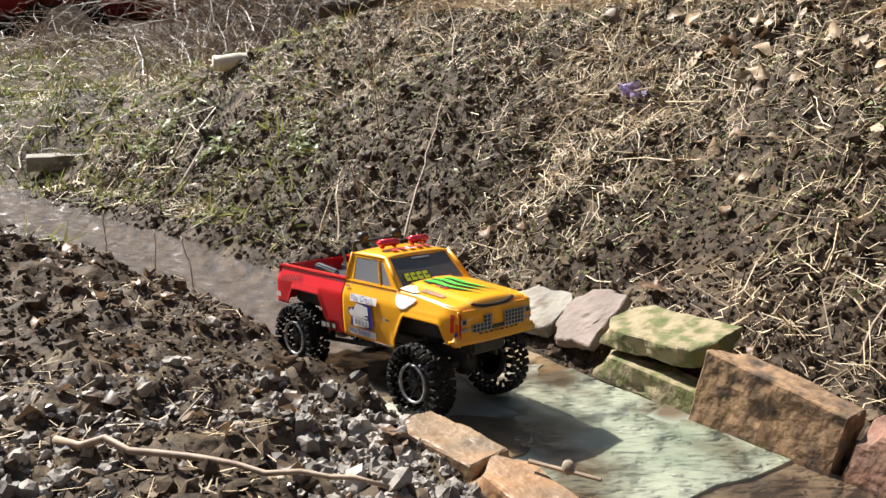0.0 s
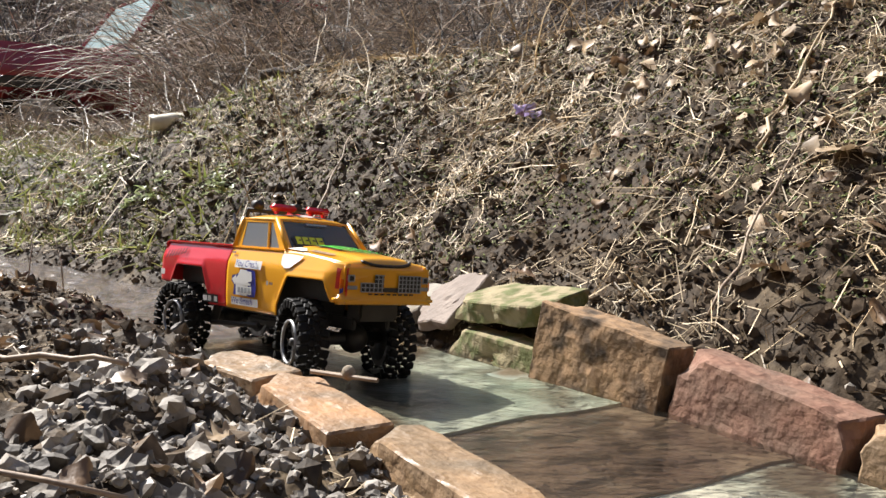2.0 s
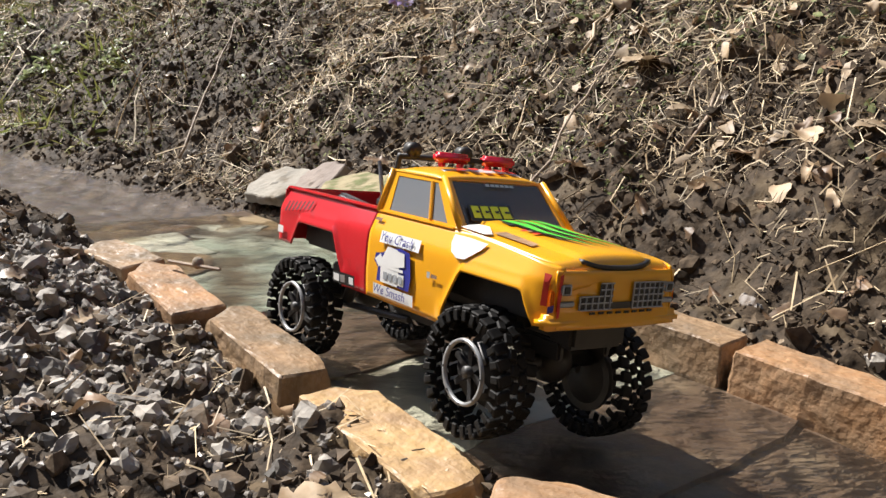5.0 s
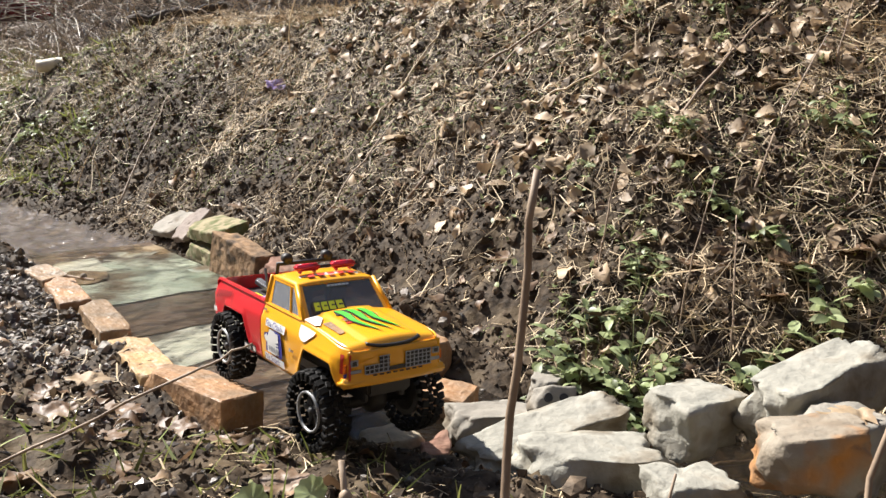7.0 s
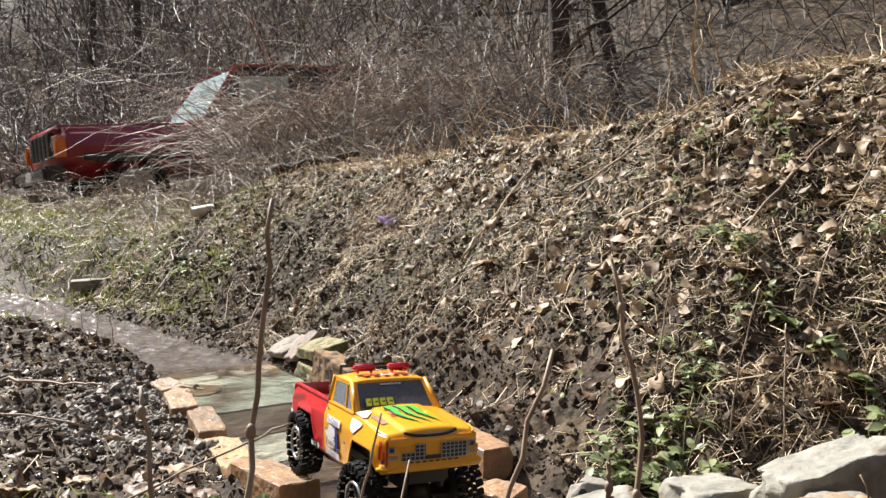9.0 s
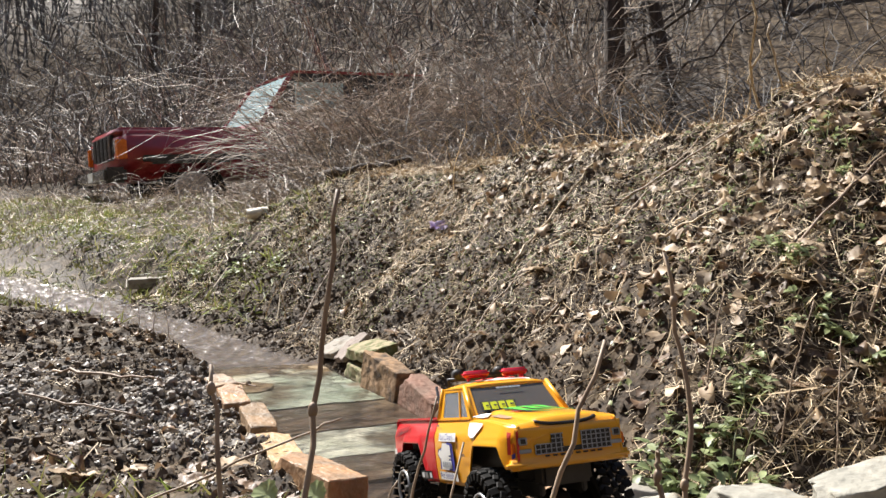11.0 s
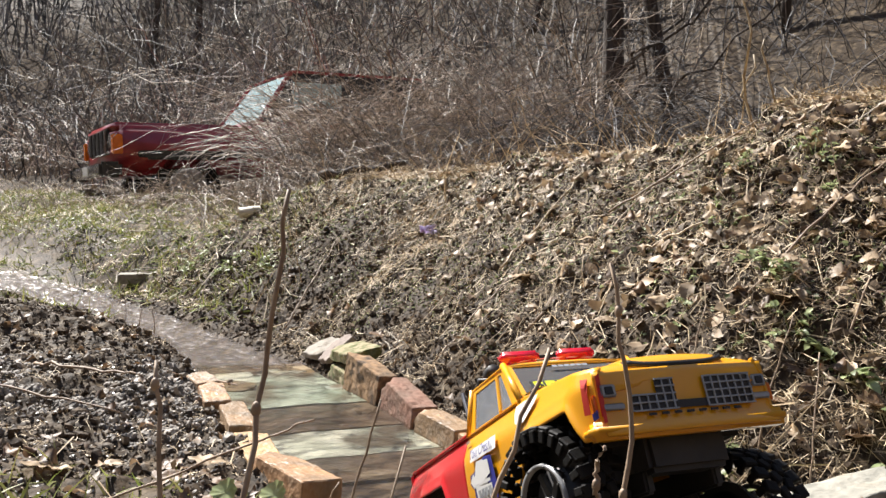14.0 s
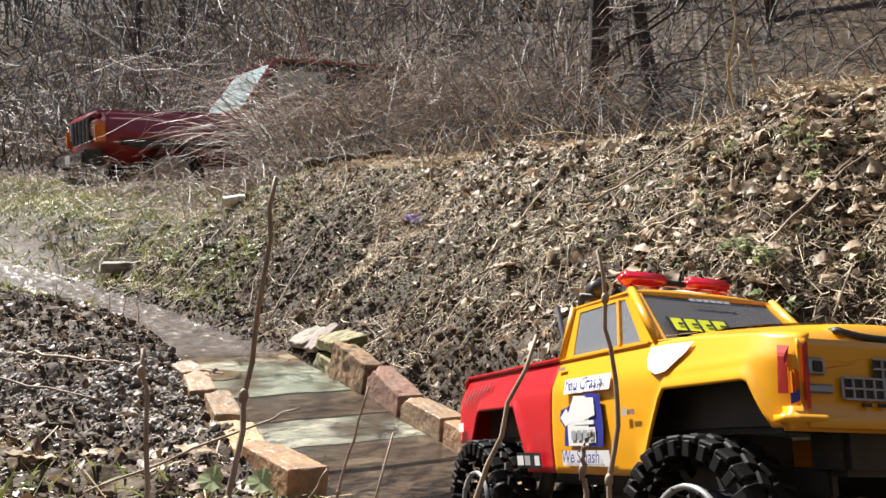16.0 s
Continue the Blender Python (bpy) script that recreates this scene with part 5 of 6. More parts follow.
def frame_panel(name, quad, inset, mat, glass_mat, label="", extra=None):
    """A wall with one window: a frame round the quad, and glass in it."""
    q = [Vector(p) for p in quad]
    c = sum(q, Vector()) / 4
    l, r, b, t = inset
    def at(u, v):
        return (q[0].lerp(q[1], u)).lerp(q[3].lerp(q[2], u), v)
    inner = [at(l, b), at(1 - r, b), at(1 - r, 1 - t), at(l, 1 - t)]
    bm = bmesh.new()
    o, i = [bm.verts.new(p) for p in q], [bm.verts.new(p) for p in inner]
    for k in range(4):
        bm.faces.new((o[k], o[(k + 1) % 4], i[(k + 1) % 4], i[k]))
    fr = part(name, solid(bm, 0.003), mat, truck, label)
    w = bmesh.new()
    n = (q[1] - q[0]).cross(q[3] - q[0]).normalized()
    w.faces.new([w.verts.new(p - n * 0.0012) for p in inner])
    part("window", solid(w, 0.0006), glass_mat, truck, "smoky clear plastic window")
    if extra:
        a, b2 = at(extra, b), at(extra + 0.11, 1 - t)
        part("window_bar", cyl_bm(a, b2, 0.0022, 8), mat, truck)
    return at


v3 = lambda p, z: (p[0], p[1], z)
ws = frame_panel("windshield_frame", (v3(BELT["fl"], ZB), v3(BELT["fr"], ZB), v3(ROOF["fr"], ZR), v3(ROOF["fl"], ZR)), (0.06, 0.06, 0.06, 0.05), YELLOW, TINTED)
frame_panel("window_surround", (v3(BELT["rl"], ZB), v3(BELT["fl"], ZB), v3(ROOF["fl"], ZR), v3(ROOF["rl"], ZR)), (0.13, 0.14, 0.06, 0.14), YELLOW, CLEAR, extra=0.66)
frame_panel("window_surround", (v3(BELT["fr"], ZB), v3(BELT["rr"], ZB), v3(ROOF["rr"], ZR), v3(ROOF["fr"], ZR)), (0.14, 0.13, 0.06, 0.14), YELLOW, CLEAR)
frame_panel("rear_wall", (v3(BELT["rr"], ZB), v3(BELT["rl"], ZB), v3(ROOF["rl"], ZR), v3(ROOF["rr"], ZR)), (0.15, 0.15, 0.2, 0.15), YELLOW, TINTED)
part("roof", solid(surface(lambda u, v: (u, v * 1.0, ZR - 0.001 + 0.008 * (1 - (abs(v) / 0.067) ** 4) * (1 - 0.9 * abs((u - 0.007) / 0.0445) ** 4)), steps(-0.0375, 0.0515, 16), steps(-0.067, 0.067, 18)), 0.002), YELLOW, truck, smooth=True)
for a, b in (("fl", "fl"), ("fr", "fr"), ("rl", "rl"), ("rr", "rr")):
    part("pillar", cyl_bm(v3(BELT[a], ZB), v3(ROOF[b], ZR), 0.0033, 10), YELLOW, truck, smooth=True)
part("cowl", surface(lambda u, v: (u, v, 0.119), steps(0.08, 0.096, 2), steps(-0.072, 0.072, 4)), YELLOW, truck)
part("belt_trim", box_bm((0.02, -0.0745, 0.1178), (0.135, 0.004, 0.003), 0.0012), YELLOW, truck)
part("belt_trim", box_bm((0.02, 0.0745, 0.1178), (0.135, 0.004, 0.003), 0.0012), YELLOW, truck)
part("interior_tray", box_bm((0.02, 0, 0.102), (0.12, 0.14, 0.02), 0.004), BLACK, truck, "dark interior tray")
part("seat", box_bm((-0.01, -0.03, 0.122), (0.02, 0.035, 0.05), 0.006), SILVER, truck, "grey toy seat")
part("seat", box_bm((-0.01, 0.03, 0.122), (0.02, 0.035, 0.05), 0.006), SILVER, truck, "grey toy seat")

# bed, its load and the roof's lights
part("bed_floor", box_bm((-0.15, 0, 0.094), (0.205, 0.15, 0.004), 0.001), BLACK, truck, "dark bed floor")
part("tailgate", box_bm((-0.2515, 0, 0.087), (0.005, 0.158, 0.064), 0.002), RED, truck)
for sgn in (-1, 1):
    part("bed_rail", box_bm((-0.149, sgn * 0.0725, 0.1195), (0.206, 0.01, 0.0035), 0.0015), RED, truck)
for k, (x, y, rz) in enumerate([(-0.17, 0.03, 10), (-0.11, 0.01, -14), (-0.2, -0.01, 5)]):
    sh = box_bm((0, 0, 0), (0.06, 0.014, 0.012), 0.003)
    bmesh.ops.transform(sh, matrix=pose(x, y, 0.108, 0, 8, rz), verts=sh.verts)
    p = part("bed_bracket", sh, METAL, truck, "silver bracket in the bed")
part("bed_sticker", box_bm((-0.13, -0.03, 0.0965), (0.09, 0.05, 0.0008), 0), LILAC, truck, "pink and white sticker patch")
part("bed_sticker", box_bm((-0.19, -0.035, 0.0966), (0.03, 0.02, 0.0008), 0), YELLOW_VINYL, truck, "lime sticker patch")
for sgn in (-1, 1):
    part("roll_bar_post", cyl_bm((-0.06, sgn * 0.055, 0.1), (-0.052, sgn * 0.05, 0.176), 0.003, 8), BLACK, truck)
part("roll_bar", cyl_bm((-0.052, -0.052, 0.176), (-0.052, 0.052, 0.176), 0.0034, 8), BLACK, truck, "black roll bar behind the cab", True)
for y in (-0.035, 0.035):
    part("spot_lamp", cyl_bm((-0.058, y, 0.184), (-0.044, y, 0.184), 0.008, 14), BLACK, truck, "round black lamp", True)
part("exhaust_stub", cyl_bm((-0.05, -0.068, 0.13), (-0.066, -0.066, 0.168), 0.0022, 8), METAL, truck, "small silver rod behind the cab")
for sgn in (-1, 1):
    lb = part("light_bar", box_bm((0.014, sgn * 0.031, 0.1805), (0.015, 0.041, 0.0105), 0.003, 3), RED_LAMP, truck, "bright red plastic light bar", True)
    for dy in (-0.012, 0.012):
        part("bracket", box_bm((0.014, sgn * 0.031 + dy, 0.174), (0.009, 0.004, 0.006), 0.001), RED_LAMP, lb)
part("bar_joint", box_bm((0.012, 0, 0.1795), (0.006, 0.022, 0.005), 0.001), BLACK, truck)


# stickers
def on_side(u, v, o=0.003):
    return (u, -side_y(u, v) - o, v)


def on_hood(u, v, o=0.0016):
    x, y, z = hood(u, v)
    return (x, y, z + o)


def on_glass(u, v):
    p = ws(0.06 + 0.88 * u, 0.06 + 0.89 * v)
    return (p.x + 0.0012, p.y, p.z + 0.0012)


def patch(name, pts, place, mat, label="", parent=None, n=1):
    return part(name, flat(pts, place, rings=n), mat, parent or truck, label)


def rect(a, b, c, d):
    return [(a, b), (c, b), (c, d), (a, d)]


def lettering(text, size, place, mat, parent, shear=0.25):
    cu = bpy.data.curves.new("lettering", "FONT")
    cu.body, cu.size, cu.shear, cu.extrude = text, size, shear, 0.0
    tmp = bpy.data.objects.new("lettering", cu)
    scene.collection.objects.link(tmp)
    bpy.context.view_layer.update()
    me = bpy.data.meshes.new_from_object(tmp.evaluated_get(bpy.context.evaluated_depsgraph_get()))
    bpy.data.objects.remove(tmp)
    for v in me.vertices:
        v.co = place(v.co.x, v.co.y)
    me.materials.clear()
    me.materials.append(mat)
    ob = new("lettering", me)
    ob.parent = parent
    return ob


st = patch("door_sticker", rect(-0.02, 0.088, 0.05, 0.1), on_side, WHITE, "white sticker with blue slanted words")
lettering("You Crash", 0.0135, lambda a, b: on_side(-0.0185 + a, 0.0902 + b, 0.0042), BLUE, st)
st = patch("door_sticker", rect(-0.026, 0.033, 0.046, 0.0445), on_side, WHITE, "white sticker with blue slanted words")
lettering("We Smash", 0.0135, lambda a, b: on_side(-0.0245 + a, 0.0355 + b, 0.0048), BLUE, st)
badge = patch("door_badge", [(-0.02, 0.048), (0.038, 0.047), (0.041, 0.06), (0.036, 0.085), (0.02, 0.087), (0.0, 0.084), (-0.012, 0.078), (-0.024, 0.076), (-0.026, 0.068), (-0.018, 0.062)], on_side, BLUE, "blue and white truck badge")
for pts in ([(-0.012, 0.048), (0.019, 0.048), (0.021, 0.074), (0.016, 0.085), (-0.002, 0.086), (-0.013, 0.07)], [(-0.024, 0.07), (-0.014, 0.077), (-0.006, 0.066), (-0.016, 0.063)], [(-0.008, 0.067), (0.012, 0.084), (0.028, 0.083), (0.03, 0.07), (0.0, 0.064)], rect(-0.01, 0.05, 0.03, 0.0615), rect(-0.002, 0.0635, 0.028, 0.0665)):
    patch("badge_print", pts, lambda u, v: on_side(u, v, 0.0036), WHITE, parent=badge)
for k in range(4):
    patch("badge_print", rect(-0.006 + 0.009 * k, 0.052, 0.001 + 0.009 * k, 0.0595), lambda u, v: on_side(u, v, 0.0042), SILVER, parent=badge)
lo = patch("bed_logo", rect(-0.104, 0.03, -0.064, 0.043), on_side, BLACK, "small black and grey logo sticker")
for k, (a, b) in enumerate(((-0.102, -0.09), (-0.088, -0.082), (-0.08, -0.066))):
    patch("logo_shape", rect(a, 0.0325, b, 0.0405), lambda u, v: on_side(u, v, 0.0036), WHITE, parent=lo)
for k in range(7):
    x = -0.236 + 0.009 * k
    patch("scribble", [(x, 0.092 + 0.0015 * k), (x + 0.003, 0.0915 + 0.0015 * k), (x + 0.0065, 0.104 + 0.001 * k), (x + 0.0035, 0.105 + 0.001 * k)], on_side, BLACK, "black marker scrawl")
patch("bed_mark", rect(-0.25, 0.064, -0.236, 0.073), on_side, WHITE, "white worn print")
patch("fender_badge", rect(0.067, 0.0675, 0.072, 0.0735), on_side, SILVER, "small grey round badge")
patch("fender_badge", rect(0.0735, 0.0685, 0.083, 0.072), on_side, BRICK_RED, "small faded print")
patch("fuel_mark", rect(-0.04, 0.1085, -0.028, 0.1115), on_side, BRICK_RED, "dark door handle print")
patch("white_patch", [(0.093, 0.1135), (0.115, 0.1135), (0.142, 0.112), (0.137, 0.106), (0.128, 0.1), (0.12, 0.0945), (0.108, 0.0935), (0.098, 0.098), (0.093, 0.106)], lambda u, v: on_side(u, v, 0.0024), WHITE, "large white peeled patch", n=9)
patch("white_patch", [(0.096, -0.0745), (0.13, -0.0745), (0.134, -0.068), (0.122, -0.06), (0.11, -0.052), (0.098, -0.054), (0.095, -0.064)], lambda u, v: on_hood(u, v, 0.0024), WHITE, "white peeled patch", n=4)
patch("orange_patch", [(0.128, -0.062), (0.178, -0.06), (0.176, -0.05), (0.13, -0.049)], on_hood, BRICK_ORANGE, "worn orange sticker patch")
for a, b in ((0.074, 0.1), (0.065, 0.09), (0.07, 0.102)):
    patch("red_scrape", [(-0.0745, a), (-0.0715, a + 0.001), (-0.07, b), (-0.0735, b - 0.002)], lambda u, v: nose(u, v, 0.0012), RED_VINYL, "red paint scrape")
patch("red_scrape", [(0.2185, 0.074), (0.2235, 0.074), (0.2235, 0.09), (0.2235, 0.1), (0.2175, 0.101), (0.219, 0.088)], lambda u, v: on_side(u, v, 0.0026), RED_VINYL, "red paint scrape", n=6)
patch("blue_scuff", [(0.2245, 0.068), (0.2285, 0.07), (0.2285, 0.076), (0.2245, 0.074)], lambda u, v: on_side(u, v, 0.003), BLUE, "blue scuff")
claw = patch("claw_mark", [(0.095, -0.028), (0.118, -0.034), (0.118, -0.012), (0.1, -0.008)], on_hood, BLACK, "green claw marks with black edges")
for k in range(3):
    y0 = -0.03 + 0.018 * k
    pts = [(0.1, y0), (0.104, y0 + 0.012), (0.125, y0 + 0.015), (0.15, y0 + 0.011), (0.175, y0 + 0.016), (0.203, y0 + 0.024), (0.17, y0 + 0.01), (0.148, y0 + 0.003), (0.122, y0 + 0.004)]
    patch("claw_edge", [(u + 0.001, v + (0.0022 if i < 6 else -0.0022)) for i, (u, v) in enumerate(pts)], lambda u, v: on_hood(u, v, 0.002), BLACK, parent=claw)
    patch("claw_stripe", pts, lambda u, v: on_hood(u, v, 0.0026), LIME_VINYL, parent=claw)
for k, (a, b, m) in enumerate(((0.132, -0.04, RED_VINYL), (0.14, -0.034, BRICK_RED), (0.15, -0.036, RED_VINYL))):
    patch("hood_print", rect(a, b, a + 0.005, b + 0.016), on_hood, m, "small red print")
horn = surface(lambda u, v: (0.2255 + 0.002 * math.cos(u * 40) - 0.004 * (u / 0.04) ** 2 + v, u, 0.1065 + 0.007 * (u / 0.04) ** 2 + 0.0015 * math.cos(u * 70)), steps(-0.042, 0.042, 20), [-0.0035, 0, 0.0035])
part("horn_emblem", solid(horn, 0.004), BLACK, truck, "black horn-shaped emblem on the hood's edge", True)
ban = patch("windshield_banner", rect(0.06, 0.1, 0.5, 0.45), on_glass, BLACK, "black banner with lemon block shapes")
for a, b in ((0.085, 0.16), (0.18, 0.26), (0.28, 0.36), (0.38, 0.47)):
    patch("banner_block", rect(a, 0.15, b, 0.41), lambda u, v: tuple(Vector(on_glass(u, v)) + Vector((0.0006, 0, 0.0006))), YELLOW_VINYL, parent=ban)
    patch("banner_gap", rect(a + 0.03, 0.25, b - 0.01, 0.3), lambda u, v: tuple(Vector(on_glass(u, v)) + Vector((0.0012, 0, 0.0012))), BLACK, parent=ban)
for k in range(6):
    patch("top_banner", rect(0.34 + 0.055 * k, 0.87, 0.385 + 0.055 * k, 0.93), on_glass, SILVER, "grey worn windshield print")
roof_at = lambda u, v: (u, v, ZR + 0.0095 - 0.008 * (abs(v) / 0.059) ** 3)
rs = patch("roof_sticker", [(0.023, -0.05), (0.044, -0.05), (0.044, 0.045), (0.03, 0.048), (0.026, 0.0)], lambda u, v: (u, v, ZR + 0.0092 - 0.006 * (abs(v) / 0.059) ** 3 - 0.006 * max(0, (u - 0.03) / 0.0155) ** 3), WHITE, "white roof sticker with red print")
for k in range(5):
    y = -0.04 + 0.017 * k
    patch("roof_print", rect(0.03, y, 0.039, y + 0.011), lambda u, v: (u, v, ZR + 0.0099 - 0.006 * (abs(v) / 0.059) ** 3 - 0.006 * max(0, (u - 0.03) / 0.0155) ** 3), RED_VINYL, parent=rs)

# chassis
for sgn in (-1, 1):
    part("frame_rail", box_bm((0, sgn * 0.03, 0.026), (0.4, 0.008, 0.018), 0.002), BLACK, truck)
    for x in (-0.09, 0.09):
        part("shock", cyl_bm((x * 1.5, sgn * 0.048, 0.0), (x * 1.25, sgn * 0.042, 0.07), 0.007, 10), BLACK, truck, smooth=True)
    part("link", cyl_bm((0.03, sgn * 0.032, 0.0), (BASE, sgn * 0.04, -0.008), 0.004, 8), BLACK, truck)
    part("link", cyl_bm((-0.03, sgn * 0.032, 0.0), (-BASE, sgn * 0.04, -0.008), 0.004, 8), BLACK, truck)
    part("inner_fender", box_bm((BASE, sgn * 0.05, 0.088), (0.12, 0.05, 0.004), 0.001), BLACK, truck)
    part("inner_fender", box_bm((-BASE, sgn * 0.05, 0.086), (0.12, 0.05, 0.004), 0.001), BLACK, truck)
part("under_tray", box_bm((-0.01, 0, 0.072), (0.42, 0.13, 0.036), 0.004), BLACK, truck, "dark under tray")
part("skid_plate", box_bm((0, 0, 0.008), (0.12, 0.07, 0.012), 0.004), BLACK, truck)
part("gearbox", box_bm((0.05, 0, 0.045), (0.12, 0.055, 0.045), 0.006), BLACK, truck)
part("front_bulkhead", box_bm((0.2, 0, 0.045), (0.03, 0.07, 0.03), 0.004), BLACK, truck)
for x in (HUB_FRONT, HUB_REAR):
    ax = part("axle", cyl_bm((x, -0.07, 0), (x, 0.07, 0), 0.009, 12), BLACK, truck, smooth=True)
    bm = bmesh.new()
    bmesh.ops.create_icosphere(bm, subdivisions=2, radius=0.022, matrix=Matrix.Translation((x, 0.012, 0)))
    part("differential", bm, BLACK, ax, smooth=True)


def make_wheel():
    """A wheel about its own y axis, outer face towards -y."""
    wh = new("wheel")
    prof = [(0.037, -0.018), (0.045, -0.022), (0.0575, -0.0232), (0.0628, -0.0212), (0.0638, -0.01), (0.0638, 0.01), (0.0628, 0.0212), (0.0575, 0.0232), (0.045, 0.022), (0.037, 0.018)]
    n = 48
    bm = bmesh.new()
    rings = [[bm.verts.new((r * math.cos(2 * math.pi * k / n), y, r * math.sin(2 * math.pi * k / n))) for r, y in prof] for k in range(n)]
    for k in range(n):
        for j in range(len(prof) - 1):
            bm.faces.new((rings[k][j], rings[k][j + 1], rings[(k + 1) % n][j + 1], rings[(k + 1) % n][j]))
    bmesh.ops.recalc_face_normals(bm, faces=bm.faces[:])
    part("tyre", bm, RUBBER, wh, "black knobbly rubber tyre", True)
    kinds = {}
    for w in (0.0145, 0.009):
        kinds[w] = part("lug", box_bm((0, 0, 0), (0.0055, w, 0.0118), 0.0014, 1), RUBBER, wh).data
        bpy.data.objects.remove(wh.children[-1])
    kinds[0] = part("lug", box_bm((0, 0, 0), (0.011, 0.003, 0.007), 0.0008, 1), RUBBER, wh).data
    bpy.data.objects.remove(wh.children[-1])
    for k in range(26):
        for y, w, sk, ph in ((-0.0155, 0.0145, 0.22, 0), (-0.0048, 0.009, -0.3, 0.5), (0.0048, 0.009, 0.3, 0.0), (0.0155, 0.0145, -0.22, 0.5)):
            lug = new("lug", kinds[w])
            lug.parent = wh
            lug.matrix_basis = Matrix.Rotation(-(k + ph) * 2 * math.pi / 26, 4, "Y") @ Matrix.Translation((0.0638 if w < 0.01 else 0.0624, y, 0)) @ Matrix.Rotation(sk, 4, "X")
        for sgn in (-1, 1):
            lug = new("lug", kinds[0])
            lug.parent = wh
            lug.matrix_basis = Matrix.Rotation(-(k + (0 if sgn < 0 else 0.5)) * 2 * math.pi / 26, 4, "Y") @ Matrix.Translation((0.0565, sgn * 0.0222, 0))
    rim = bmesh.new()
    rp = [(0.0335, -0.0165), (0.0335, -0.0195), (0.0375, -0.0205), (0.0385, -0.017)]
    rr = [[rim.verts.new((r * math.cos(2 * math.pi * k / n), y, r * math.sin(2 * math.pi * k / n))) for r, y in rp] for k in range(n)]
    for k in range(n):
        for j in range(len(rp) - 1):
            rim.faces.new((rr[k][j], rr[k][j + 1], rr[(k + 1) % n][j + 1], rr[(k + 1) % n][j]))
    part("rim", rim, RIM, wh, "scuffed grey beadlock rim", True)
    part("barrel", cyl_bm((0, -0.004, 0), (0, 0.016, 0), 0.0335, 32), BLACK, wh, "dark rim barrel", True)
    for k in range(6):
        b = bmesh.new()
        bmesh.ops.create_cube(b, size=1, matrix=Matrix.Rotation(k * math.pi / 3, 4, "Y") @ Matrix.Translation((0.02, -0.008, 0)) @ Matrix.Diagonal((0.026, 0.004, 0.007, 1)))
        part("spoke", b, BLACK, wh)
    part("hub", cyl_bm((0, -0.016, 0), (0, 0.0, 0), 0.006, 12), BLACK, wh, smooth=True)
    part("brake_disc", cyl_bm((0, -0.002, 0), (0, 0.004, 0), 0.031, 24), BLACK, wh)
    part("inner_disc", cyl_bm((0, 0.012, 0), (0, 0.016, 0), 0.038, 24), BLACK, wh)
    for k in range(8):
        a = k * math.pi / 4 + 0.2
        part("bolt", cyl_bm((0.0354 * math.cos(a), -0.0222, 0.0354 * math.sin(a)), (0.0354 * math.cos(a), -0.019, 0.0354 * math.sin(a)), 0.0011, 6), METAL, wh)
    for ob in wh.children:
        k = 0.905 * (0.88 if ob.name.split(".")[0] in ("rim", "barrel", "spoke", "bolt", "brake_disc") else 1.0)
        size = Matrix.Diagonal((k, 0.905, k, 1))
        ob.matrix_basis = size @ ob.matrix_basis
    return wh


first = make_wheel()
WHEELS = [(first, HUB_FRONT, -1), (copy_thing(first, Matrix()), HUB_FRONT, 1), (copy_thing(first, Matrix()), HUB_REAR, -1), (copy_thing(first, Matrix()), HUB_REAR, 1)]
for wh, x, sgn in WHEELS:
    wh.parent = truck
    wh.matrix_basis = pose(x, sgn * TRACK, 0, 0, 0, 0 if sgn < 0 else 180)


# ---- the real car behind the brush ----
car = new("car")
car.matrix_world = pose(-4.31, 7.18, 0.63, 0, 5, 223.5)
tagged(car, "old boxy maroon off-road car half hidden in brush", "car")
part("body", box_bm((-0.75, 0, 0.72), (1.4, 1.68, 0.5), 0.06, 3), MAROON, car, smooth=True)
part("rear_body", box_bm((-2.7, 0, 0.75), (2.6, 1.68, 0.6), 0.05, 3), MAROON, car, smooth=True)
bm = box_bm((-0.72, 0, 0.965), (1.36, 1.4, 0.09), 0.035, 3)
part("hood", bm, MAROON, car, "faded maroon hood", True)
cabp = bmesh.new()
bmesh.ops.create_cube(cabp, size=1, matrix=Matrix.Translation((-2.75, 0, 1.33)) @ Matrix.Diagonal((2.3, 1.5, 0.58, 1)))
for v in cabp.verts:
    if v.co.z > 1.33:
        v.co.x += -0.44 if v.co.x > -2 else 0.2
        v.co.y *= 0.86
part("cabin", cabp, BLACK, car, "dark cabin")
part("roof", box_bm((-2.9, 0, 1.63), (1.75, 1.32, 0.05), 0.02, 2), MAROON, car)
# windshield: its sky reflection is diffuse colour, not gloss
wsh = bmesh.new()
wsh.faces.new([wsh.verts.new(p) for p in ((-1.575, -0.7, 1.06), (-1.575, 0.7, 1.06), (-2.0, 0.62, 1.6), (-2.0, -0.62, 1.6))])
part("windshield", solid(wsh, 0.01), CAR_GLASS, car, "windshield with a sky reflection painted as pale haze")
